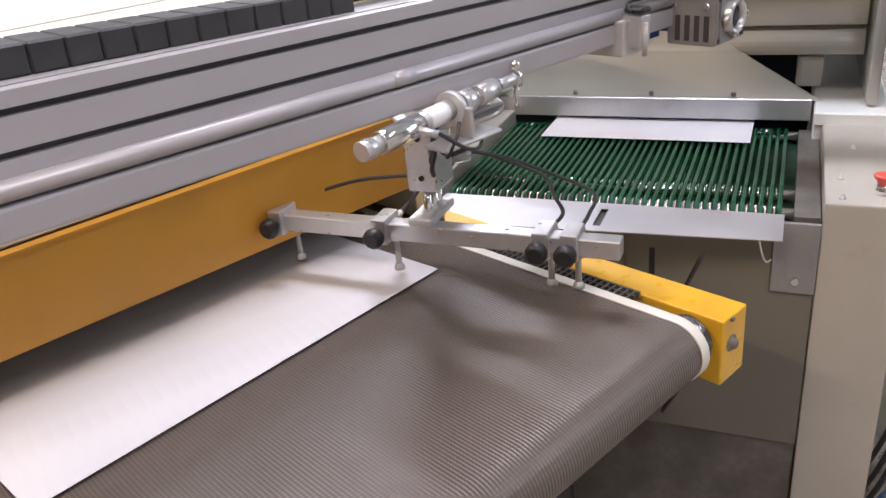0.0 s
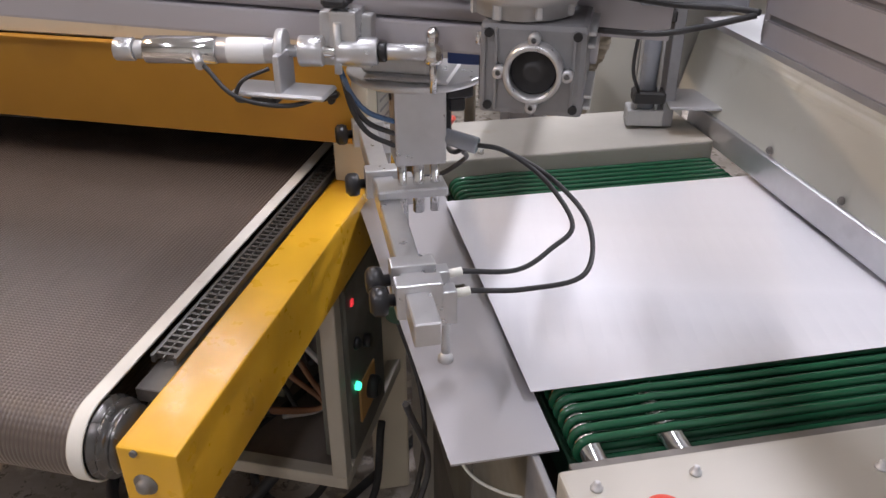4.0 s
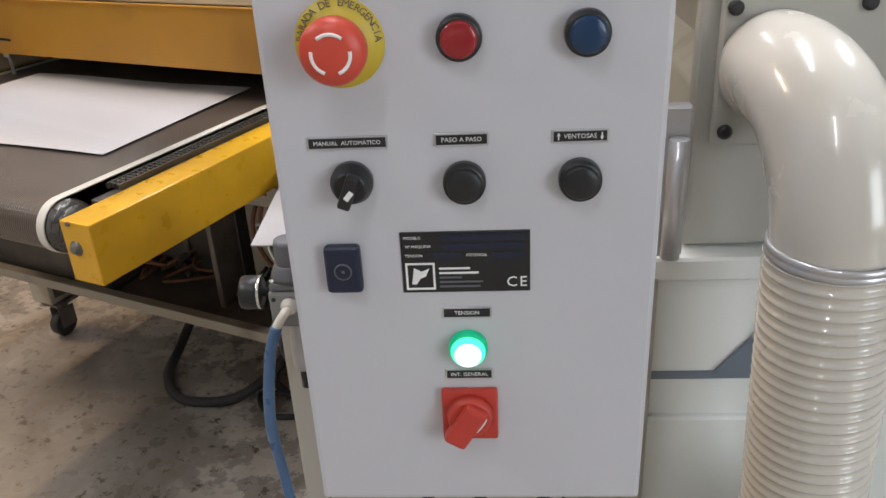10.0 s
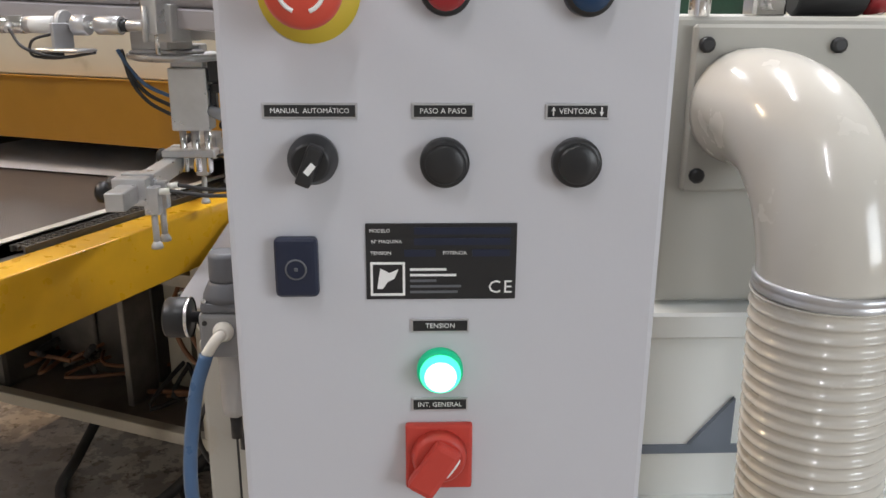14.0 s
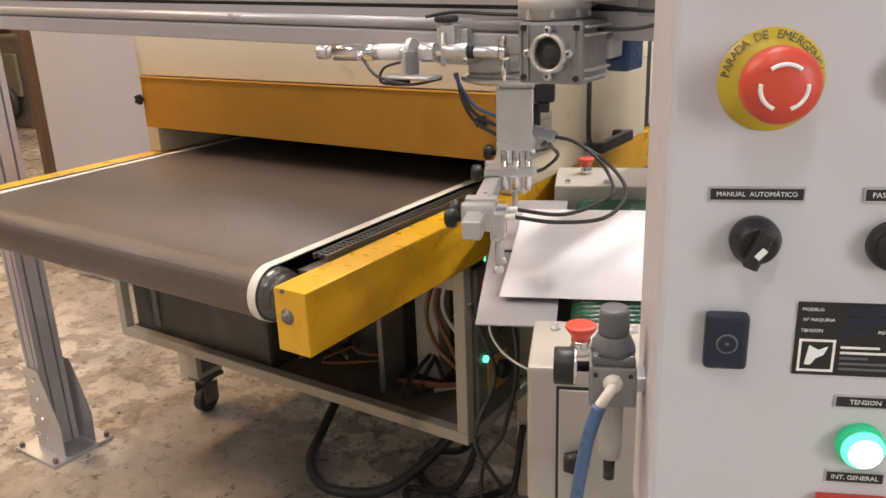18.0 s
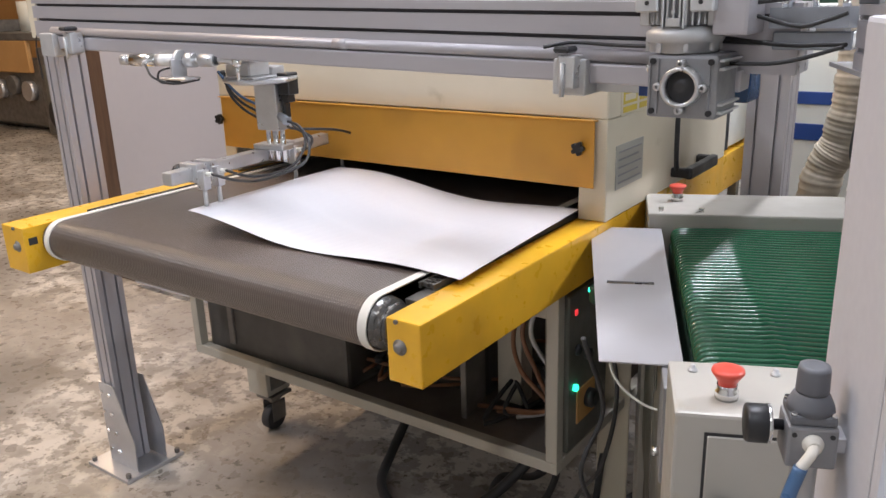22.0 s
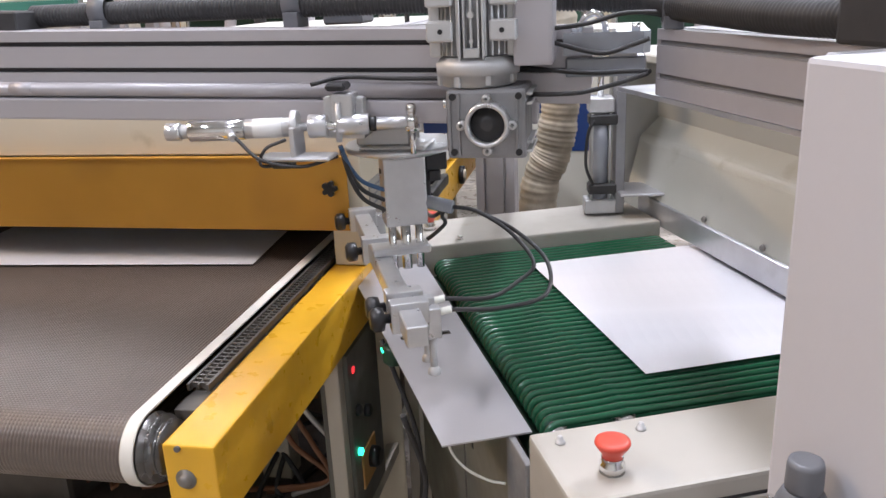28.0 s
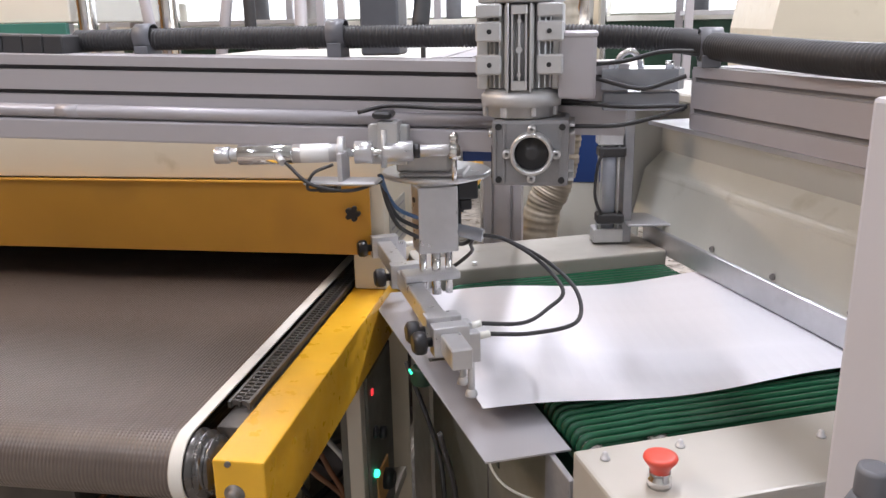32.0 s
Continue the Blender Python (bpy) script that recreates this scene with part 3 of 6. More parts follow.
# tunnel housing
_house = part("housing", bx(B(), -1.50, -0.412, 1.02, 1.75, 0.985, 1.135, 0.003), CREAM, dryer, "cream enamelled tunnel housing")
part("housing_cheek", bx(B(), -1.50, -1.455, 1.0205, 1.75, 0.790, 0.985, 0.002), CREAM, dryer)
part("housing_cheek", bx(B(), -0.470, -0.4125, 1.0205, 1.75, 0.790, 0.985, 0.002), CREAM, dryer)
part("housing", bx(B(), -1.50, -0.425, 1.80, 3.3, 0.80, 1.135, 0.003), WHITE_ENAMEL, dryer, "white rear tunnel section")
part("seam_gasket", bx(B(), -1.49, -0.420, 1.75, 1.80, 0.80, 1.128, 0), RUBBER, dryer)
# solid dark block in the tunnel, standing in for its shaded inside
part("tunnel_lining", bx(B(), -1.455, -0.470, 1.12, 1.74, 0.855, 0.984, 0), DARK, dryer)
_b = B()
bx(_b, -1.478, -0.432, 1.006, 1.0085, 0.857, 0.982, 0.0008)
prism(_b, [(1.0175, 0.982), (0.998, 0.9835), (0.998, 0.9858), (1.0175, 0.9848)], "x", -1.480, -0.430)
_flap = part("flap", _b, YELLOW_SHADED, dryer, "yellow sheet-metal curtain over the tunnel mouth, coloured darker for its shade")
for _kx, _kz in ((-1.479, 0.928), (-0.460, 0.933)):
    _b = B()
    cy(_b, (_kx, 1.019, _kz), (_kx, 0.999, _kz), 0.006, 12)
    spin(_b, [(0.008, 0.0), (0.0105, 0.003), (0.0105, 0.010), (0.008, 0.013)], pose(_kx, 1.003, _kz, 90, 0, 0), 6)
    for _k in range(5):
        _a = 2 * math.pi * _k / 5
        cy(_b, (_kx + 0.009 * math.cos(_a), 1.000, _kz + 0.009 * math.sin(_a)), (_kx + 0.009 * math.cos(_a), 0.990, _kz + 0.009 * math.sin(_a)), 0.0045, 8)
    part("star_knob", _b, BLACK, _flap, "black star-grip knob")
for _x in (-1.467, -0.452):
    part("guide_slot", bx(B(), _x - 0.003, _x + 0.003, 1.0145, 1.0195, 0.862, 0.965, 0.001), CHROME, _house)
# labels on the housing's side
_l = part("warning_label", bx(B(), -0.4125, -0.4105, 1.075, 1.235, 0.985, 1.035, 0), CREAM, _house, "cream warning label with yellow bands")
for _k, _n in enumerate((2, 2)):
    part("print_line", bx(B(), -0.4108, -0.4098, 1.083 + 0.078 * _k, 1.148 + 0.078 * _k, 1.006, 1.030, 0), LABEL_YELLOW, _l)
    part("print_line", bx(B(), -0.4104, -0.4094, 1.090 + 0.078 * _k, 1.141 + 0.078 * _k, 1.012, 1.024, 0), CREAM, _l)
    part("print_line", bx(B(), -0.4108, -0.4098, 1.083 + 0.078 * _k, 1.148 + 0.078 * _k, 0.990, 1.001, 0), LABEL_YELLOW, _l)
_l = part("data_plate", bx(B(), -0.4125, -0.4105, 1.06, 1.19, 0.845, 0.930, 0), PRESS_BODY, _house, "grey printed data plate")
for _k in range(5):
    part("print_line", bx(B(), -0.4108, -0.4098, 1.07, 1.18 - 0.015 * (_k % 2), 0.915 - _k * 0.015, 0.9185 - _k * 0.015, 0), GEARBOX, _l)
_b = B()
bx(_b, -0.412, -0.368, 1.382, 1.402, 0.812, 0.834, 0.005, None, 2)
bx(_b, -0.412, -0.368, 1.548, 1.568, 0.812, 0.834, 0.005, None, 2)
bx(_b, -0.382, -0.364, 1.382, 1.568, 0.810, 0.836, 0.006, None, 2)
part("handle", _b, BLACK, dryer, "black bow handle")
_b = B()
spin(_b, [(0.010, 0.0), (0.026, 0.0), (0.026, 0.012), (0.010, 0.012)], pose(-0.414, 1.99, 0.735, 0, 90, 0), 24)
part("bearing_cap", _b, BLACK, dryer)
_b = B()
spin(_b, [(0.004, 0.0), (0.017, 0.0), (0.015, 0.004), (0.004, 0.004)], pose(-0.402, 1.99, 0.735, 0, 90, 0), 24)
part("bearing_face", _b, CREAM, dryer)
# the tunnel and all on it stand a little back from the belt's nose
for _ob in dryer.children:
    if _ob.name.split(".")[0] in ("housing", "housing_cheek", "seam_gasket", "tunnel_lining", "flap"):
        _ob.location.y = 0.026
# undercarriage
_FR = [(-1.515, -0.425, 0.885, 0.910, 0.318, 0.343), (-1.515, -0.425, 1.955, 1.98, 0.318, 0.343), (-1.515, -1.49, 0.91, 1.955, 0.318, 0.343),
       (-0.450, -0.425, 0.91, 1.955, 0.318, 0.343), (-0.450, -0.425, 0.885, 0.910, 0.343, 0.692), (-1.515, -1.49, 0.885, 0.910, 0.343, 0.692),
       (-0.450, -0.425, 1.955, 1.98, 0.343, 0.692), (-1.515, -1.49, 1.955, 1.98, 0.343, 0.692), (-1.49, -0.45, 0.887, 0.908, 0.640, 0.665),
       (-0.66, -0.60, 1.05, 1.10, 0.343, 0.69)]
for _f in _FR:
    part("frame_bar", bx(B(), *_f, 0.0015), FRAME, dryer, "cream painted square tube")
part("tray", bx(B(), -1.49, -0.45, 0.91, 1.955, 0.320, 0.326, 0), TRAY, dryer, "dark dusty bottom tray")
part("back_panel", bx(B(), -1.49, -0.45, 1.50, 1.505, 0.33, 0.70, 0), TRAY, dryer)
part("gear_housing", bx(B(), -1.489, -0.99, 0.916, 1.34, 0.327, 0.655, 0.012, seg=2), DUSTY, dryer, "black drive housing")
part("housing_rib", bx(B(), -1.40, -1.38, 0.909, 0.917, 0.36, 0.60, 0.002), GREASE, dryer)
part("drive_cover", bx(B(), -0.96, -0.70, 1.06, 1.42, 0.327, 0.560, 0.015, seg=2), DUSTY, dryer, "dusty dark drive cover")
part("cover_plate", bx(B(), -1.06, -0.86, 1.050, 1.060, 0.37, 0.50, 0.003), GREASE, dryer)
part("angle_bracket", bx(B(), -0.70, -0.685, 0.96, 1.04, 0.327, 0.640, 0.002), GREASE, dryer)
part("drive_motor", cy(B(), (-1.13, 1.15, 0.42), (-0.86, 1.15, 0.42), 0.075, 24, bev=0.006), GREASE, dryer)
part("cross_shaft", cy(B(), (-1.37, 0.80, 0.70), (-0.48, 0.80, 0.70), 0.018, 16), GREASE, dryer)
_rnd = random.Random(4)
for _k in range(16):
    _x = _rnd.uniform(-1.3, -0.55)
    _pts = [(_x + _rnd.uniform(-0.16, 0.16), _rnd.uniform(0.94, 1.3), 0.335 + _rnd.uniform(0.0, 0.05 + 0.06 * (_j % 2))) for _j in range(6)]
    part("cable", hose(B(), _pts, _rnd.choice((0.004, 0.005, 0.008)), 6, 6), _rnd.choice((RUBBER, RUBBER, BROWN, GREASE)), dryer)
for _k in range(3):
    _pts = [(-0.50 - 0.03 * _k, 0.96 + 0.04 * _k, 0.66), (-0.53 - 0.02 * _k, 0.97, 0.56), (-0.48 - 0.04 * _k, 0.98, 0.47), (-0.50, 0.99, 0.39), (-0.58 - 0.05 * _k, 1.0, 0.345)]
    part("cable", hose(B(), _pts, 0.005, 7, 8), BROWN if _k else CAST, dryer)
_cb = part("control_box", bx(B(), -0.475, -0.424, 0.925, 1.10, 0.345, 0.675, 0.003), BOX_GREEN, dryer, "olive-grey electric box with lamps")
part("red_display", bx(B(), -0.4245, -0.421, 0.949, 0.958, 0.631, 0.642, 0.001), LED_RED, _cb, "small lit red display")
_b = B()
spin(_b, [(0.011, 0.0), (0.011, 0.004), (0.006, 0.008)], pose(-0.424, 0.962, 0.556, 0, 90, 0), 14)
part("push_button", _b, BLACK, _cb)
_b = B()
spin(_b, [(0.012, 0.0), (0.012, 0.010), (0.006, 0.012)], pose(-0.424, 1.005, 0.532, 0, 90, 0), 14)
part("push_button", _b, BLACK, _cb)
_b = B()
spin(_b, [(0.007, 0.0), (0.007, 0.006), (0.004, 0.008)], pose(-0.424, 0.952, 0.480, 0, 90, 0), 14)
part("green_indicator", _b, LED_SMALL, _cb, "lit green indicator lamp")
part("switch_plate", bx(B(), -0.4245, -0.4205, 0.960, 1.040, 0.395, 0.470, 0.002), TAN, _cb, "orange-yellow switch plate")
_b = B()
spin(_b, [(0.02, 0.0), (0.02, 0.012), (0.014, 0.018)], pose(-0.4205, 1.008, 0.436, 0, 90, 0), 16)
part("rotary_switch", _b, BLACK, _cb)


def leg_caster(x, y):
    b = B()
    bx(b, x - 0.045, x + 0.035, y - 0.045, y + 0.045, 0.118, 0.320, 0.002)
    leg = part("leg", b, FRAME, dryer, "cream box-shaped leg over a caster")
    part("leg_recess", bx(B(), x + 0.0345, x + 0.0365, y - 0.030, y + 0.045, 0.135, 0.30, 0), GREASE, leg)
    b = B()
    bx(b, x - 0.020, x + 0.045, y - 0.040, y + 0.040, 0.106, 0.117, 0.001)
    cy(b, (x + 0.012, y, 0.085), (x + 0.012, y, 0.108), 0.018, 14)
    for s in (-1, 1):
        bx(b, x + 0.012 + s * 0.019 - 0.0015, x + 0.012 + s * 0.019 + 0.0015, y - 0.028, y + 0.022, 0.030, 0.092, 0.0005)
    part("caster_fork", b, GREASE, leg)
    part("caster_wheel", cy(B(), (x - 0.003, y - 0.010, 0.038), (x + 0.027, y - 0.010, 0.038), 0.038, 24, None, 0.004), RUBBER, leg)


for _x, _y in ((-1.485, 1.10), (-1.475, 1.85), (-0.47, 1.85)):
    leg_caster(_x, _y)

# ---- gantry ----
gantry = based(thing("gantry", "aluminium profile gantry standing over the dryer belt", "gantry", pose(-1.67, 0.755, 0)))
TILT = pose(-0.30, 0.76, 0.0) @ Matrix.Rotation(radians(1.7), 4, "Y") @ Matrix.Rotation(radians(2.0), 4, "Z") @ pose(0.30, -0.76, 0.0)
GY0, GY1, GZ0, GZ1 = 0.735, 0.815, 1.112, 1.198


def profile(bm, n, w, h, slots_w=(0.25, 0.75), slots_h=(0.25, 0.75), m=None):
    """A slotted extrusion along x, from 0 to n, w in y and h in z, with real grooves."""
    g, d = 0.0030, 0.011
    out = []

    def side(a, b, slots, length):
        ax, ay = (b[0] - a[0]) / length, (b[1] - a[1]) / length
        nx, ny = -ay, ax
        pts = [a]
        for s in slots:
            c = s * length
            for o, dd in ((-g, 0), (-g, d), (g, d), (g, 0)):
                pts.append((a[0] + ax * (c + o) + nx * dd, a[1] + ay * (c + o) + ny * dd))
        return pts
    out += side((0, 0), (w, 0), slots_w, w)
    out += side((w, 0), (w, h), slots_h, h)
    out += side((w, h), (0, h), slots_w, w)
    out += side((0, h), (0, 0), slots_h, h)
    prism(bm, out, "x", 0.0, n, m)
    return bm


part("crossbeam", profile(B(), 1.645, GY1 - GY0, GZ1 - GZ0, (0.25, 0.75), (0.185, 0.555), TILT @ pose(-1.71, GY0, GZ0)), PROFILE, gantry, "slotted aluminium crossbeam")
# dark strips laid in the grooves stand in for their shade
for _z in (0.445, 0.815):
    part("slot_shade", bx(B(), -1.70, -0.068, GY0 + 0.0075, GY0 + 0.0108, GZ0 + _z * (GZ1 - GZ0) - 0.0028, GZ0 + _z * (GZ1 - GZ0) + 0.0028, 0, TILT), SLOT, gantry)
# left post on its foot
part("post", profile(B(), 1.21, 0.071, 0.062, m=pose(-1.718, 0.717, 0.012) @ Matrix.Rotation(radians(-90), 4, "Y") @ pose(0, 0, -0.062)), PROFILE, gantry, "slotted aluminium post")
part("post_cap", bx(B(), -1.760, -1.7195, 0.72, 0.80, 1.148, 1.246, 0.002), CREAM, gantry)
part("foot_plate", bx(B(), -1.765, -1.580, 0.665, 0.845, 0.0, 0.010, 0.001), STEEL, gantry, "square zinc foot plate bolted to the floor")
for _x, _y in ((-1.752, 0.678), (-1.593, 0.678), (-1.752, 0.832), (-1.593, 0.832)):
    part("anchor_bolt", cy(B(), (_x, _y, 0.010), (_x, _y, 0.022), 0.007, 6), GREASE, gantry)
_b = B()
_out = [(-1.719, 0.010), (-1.597, 0.010), (-1.592, 0.100), (-1.652, 0.250), (-1.719, 0.250)]
prism(_b, _out, "y", 0.7085, 0.7115)
prism(_b, _out, "y", 0.7985, 0.8015)
_gus = part("foot_gusset", _b, STEEL, gantry, "bolted steel gusset")
for _x, _z in ((-1.708, 0.222), (-1.672, 0.222), (-1.708, 0.165), (-1.672, 0.165), (-1.704, 0.107), (-1.668, 0.107), (-1.702, 0.052), (-1.666, 0.052)):
    part("gusset_bolt", cy(B(), (_x, 0.710, _z), (_x, 0.703, _z), 0.0055, 10), CHROME, _gus)
# rear right post, beside the tunnel
part("post", profile(B(), 1.118, 0.08, 0.085, m=pose(-0.29, 1.50, 0.0) @ Matrix.Rotation(radians(-90), 4, "Y") @ pose(0, 0, -0.085)), PROFILE, gantry, "slotted aluminium post")
part("rear_tie", profile(B(), 0.76, 0.08, 0.08, m=pose(-0.205, 0.82, 1.118) @ pose(0, 0, 0, 0, 0, 90)), PROFILE, gantry)
# rodless cylinder under the beam
_b = B()
bx(_b, -1.63, -0.125, 0.722, 0.768, 1.089, 1.1165, 0.003, TILT, 2)
_rod = part("linear_guide", _b, PROFILE, gantry, "long grey linear cylinder below the beam")
_b = B()
cy(_b, TILT @ Vector((-1.63, 0.728, 1.127)), TILT @ Vector((-0.16, 0.728, 1.127)), 0.0085, 20)
part("guide_bar", _b, PROFILE, gantry)
for _x in (-1.655, -0.38):
    _b = B()
    bx(_b, _x, _x + 0.05, 0.708, 0.775, 1.072, 1.122, 0.003, TILT, 2)
    part("end_block", _b, CAST, gantry)
for _x in (-1.52, -0.352):
    _b = B()
    bx(_b, _x - 0.013, _x + 0.013, 0.690, 0.722, 1.083, 1.128, 0.003, TILT, 2)
    _eb = part("end_stop", _b, ALU, gantry)
    _b = B()
    cy(_b, TILT @ Vector((_x - 0.004, 0.688, 1.072)), TILT @ Vector((_x - 0.004, 0.688, 1.118)), 0.0035, 12)
    part("shock_absorber", _b, CAST, _eb)
    part("stop_cap", bx(B(), _x - 0.018, _x + 0.006, 0.684, 0.716, 1.131, 1.140, 0.003, TILT), BLACK, _eb)
part("mount_plate", bx(B(), -0.335, -0.19, 0.748, 0.756, 1.075, 1.128, 0.001), ALU, gantry)
part("mount_screw", cy(B(), (-0.265, 0.748, 1.104), (-0.265, 0.742, 1.104), 0.004, 10), BLACK, gantry)
part("blue_plate", bx(B(), -0.232, -0.195, 0.742, 0.748, 1.072, 1.098, 0.001), BLUE, gantry)
part("pipe_clip", cy(B(), TILT @ Vector((-0.80, 0.728, 1.127)), TILT @ Vector((-0.77, 0.728, 1.127)), 0.009, 16), PROFILE, gantry)
# second beam, running out over the outfeed table
PF = pose(-0.05, 0.49, 0, 0, 0, 23.5)
SBH = 0.070
_m2 = PF @ pose(0.245, -0.205, 1.119) @ pose(0, 0, 0, 0, 0, 90)
part("side_beam", profile(B(), 0.362, 0.08, SBH, (0.25, 0.75), (0.30, 0.80), _m2), PROFILE, gantry, "slotted aluminium side beam")
# grey strips paint the shade inside the side beam's grooves
for _z in (0.30, 0.80):
    part("slot_shade", bx(B(), 0.001, 0.3615, 0.0735, 0.0755, _z * SBH - 0.0041, _z * SBH + 0.0041, 0, _m2), GEARBOX, gantry)
part("corner_plate", bx(B(), 0.362, 0.368, 0.004, 0.076, 0.004, SBH - 0.004, 0.001, _m2), PROFILE, gantry)
part("under_plate", bx(B(), 0.0, 0.45, 0.0, 0.084, -0.004, -0.0005, 0.0008, _m2), STEEL, gantry, "thin zinc plate under the side beam")
part("sensor_cable", hose(B(), [(-1.474, 0.731, 1.214), (-1.522, 0.722, 1.200), (-1.516, 0.720, 1.172), (-1.46, 0.716, 1.160), (-1.395, 0.705, 1.152)], 0.0017, 7), RUBBER, gantry)
part("sensor_cable", hose(B(), [(-1.735, 0.715, 1.05), (-1.730, 0.712, 1.14), (-1.700, 0.722, 1.180), (-1.65, 0.731, 1.196), (-1.40, 0.732, 1.190), (-1.02, 0.734, 1.178)], 0.0017, 7), RUBBER, gantry)
for _pts in ([(-0.072, 0.70, 1.193), (-0.035, 0.70, 1.197), (0.003, 0.70, 1.206), (0.046, 0.69, 1.206), (0.083, 0.66, 1.205), (0.13, 0.60, 1.207)],
             [(-0.072, 0.70, 1.178), (-0.021, 0.69, 1.166), (0.010, 0.69, 1.173), (0.030, 0.685, 1.180)],
             [(-0.114, 0.73, 1.150), (-0.038, 0.715, 1.143), (0.010, 0.70, 1.145), (0.032, 0.685, 1.146)],
             [(-0.097, 0.70, 1.122), (-0.045, 0.69, 1.124), (-0.007, 0.69, 1.132), (0.030, 0.685, 1.144)],
             [(-0.352, 0.69, 1.140), (-0.32, 0.715, 1.145), (-0.26, 0.725, 1.141), (-0.19, 0.73, 1.139)]):
    part("motor_cable", hose(B(), _pts, 0.0026, 8), RUBBER, gantry, "thin black cable")
# energy chain and corrugated conduit above the beam
_b = B()
_pts = [(-1.60, 0.778, 1.50), (-1.598, 0.778, 1.42), (-1.590, 0.778, 1.34), (-1.570, 0.778, 1.282), (-1.50, 0.778, 1.252), (-1.3, 0.778, 1.243), (-1.04, 0.778, 1.234), (-0.77, 0.778, 1.224)]
_line = curve_points(_pts, 9)
for _p, _q in zip(_line, _line[1:]):
    _d = (_q - _p)
    _mm = Matrix.Translation((_p + _q) / 2) @ Matrix.Rotation(-math.atan2(_d.z, _d.x), 4, "Y")
    bx(_b, -_d.length * 0.492, _d.length * 0.492, -0.030, 0.030, -0.014, 0.012, 0.002, _mm)
part("energy_chain", _b, RUBBER, gantry, "black plastic energy chain")


def ribbed(bm, pts, r, pitch, depth, seg=10):
    """A corrugated tube with even ribs along a smooth line."""
    line = curve_points(pts, 24)
    run = [0.0]
    for a, b in zip(line, line[1:]):
        run.append(run[-1] + (b - a).length)
    n = max(4, int(run[-1] / pitch)) * 4
    out, i = [], 0
    for k in range(n + 1):
        d = run[-1] * k / n
        while i < len(line) - 2 and run[i + 1] < d:
            i += 1
        out.append(line[i].lerp(line[i + 1], (d - run[i]) / max(1e-9, run[i + 1] - run[i])))
    return hose(bm, out, r, seg, 1, radii=lambda s: r + depth * (0.5 + 0.5 * math.cos(2 * math.pi * s * n / 4)))


part("conduit", ribbed(B(), [(-0.78, 0.80, 1.228), (-0.5, 0.80, 1.228), (-0.12, 0.79, 1.224), (0.02, 0.76, 1.217), (0.06, 0.66, 1.212), (0.12, 0.50, 1.207), (0.161, 0.418, 1.206)], 0.0130, 0.0048, 0.0022, 14), RUBBER, gantry, "black corrugated conduit")
for _x, _y, _dz in ((-0.677, 0.80, 0.0), (-0.405, 0.80, 0.0), (0.053, 0.685, -0.017)):
    _b = B()
    bx(_b, _x - 0.010, _x + 0.010, _y - 0.020, _y + 0.020, 1.198 + 0.5 * _dz, 1.220 + _dz, 0.001)
    spin(_b, [(0.0175, -0.012), (0.0185, -0.012), (0.0185, 0.012), (0.0175, 0.012)], pose(_x, _y, 1.231 + _dz, 0, 90, 0), 16, cap=False)
    part("conduit_clip", _b, GREY_PLASTIC, gantry)
part("junction_box", bx(B(), 0.145, 0.215, -0.203, -0.148, 1.1895, 1.232, 0.004, PF, 2), RUBBER, gantry, "black junction box on the side beam")
_b = B()
bx(_b, -0.39, -0.335, 0.86, 0.92, 1.20, 1.30, 0.003)
part("terminal_bracket", _b, GREY_PLASTIC, gantry)
part("conduit_branch", hose(B(), [(-0.345, 0.88, 1.29), (-0.325, 0.88, 1.31), (-0.305, 0.88, 1.28), (-0.305, 0.86, 1.235)], 0.012, 10), RUBBER, gantry)

# ---- gear motor on the beam ----
gm = based(thing("gear_motor", "grey worm gear motor with a finned upright motor", "motor", pose(-0.14, 0.70, 1.05)))
_b = B()
bx(_b, -0.186, -0.098, 0.655, 0.735, 1.058, 1.135, 0.005, None, 2)
_gb = part("gearbox", _b, GEARBOX, gm, "cast aluminium worm gearbox")
_b = B()
spin(_b, [(0.0195, 0.0), (0.0198, 0.014), (0.0240, 0.014), (0.0250, 0.0)], pose(-0.140, 0.655, 1.097, 90, 0, 0), 36, cap=False)
for _k in range(4):
    _a = math.pi / 2 * _k
    _c = Vector((-0.140 + 0.0280 * math.cos(_a), 0.640, 1.097 + 0.0280 * math.sin(_a)))
    spin(_b, [(0.0022, 0.0), (0.0050, 0.0), (0.0050, 0.010), (0.0022, 0.010)], Matrix.Translation(_c + Vector((0, 0.012, 0))) @ Matrix.Rotation(radians(90), 4, "X"), 14, cap=False)
part("output_flange", _b, ALU, _gb, "bright flange ring with four lugs")
_b = B()
spin(_b, [(0.005, 0.010), (0.008, 0.010), (0.010, 0.005), (0.017, 0.005), (0.0194, 0.002), (0.0194, 0.0)], pose(-0.140, 0.655, 1.097, 90, 0, 0), 30)
part("shaft_seal", _b, RUBBER, _gb)
# dark bars on the gearbox side stand in for shaded vent slots
for _k in range(4):
    part("side_slot", bx(B(), -0.1875, -0.1855, 0.664 + 0.016 * _k, 0.672 + 0.016 * _k, 1.066, 1.104, 0), SLOT, _gb)
for _y in (0.668, 0.722):
    part("side_screw", cy(B(), (-0.186, _y, 1.118), (-0.191, _y, 1.118), 0.0055, 12, None, 0.001), CHROME, _gb)
for _x in (-0.178, -0.106):
    for _z in (1.066, 1.127):
        part("face_screw", cy(B(), (_x, 0.655, _z), (_x, 0.6515, _z), 0.0038, 10), BLACK, _gb)
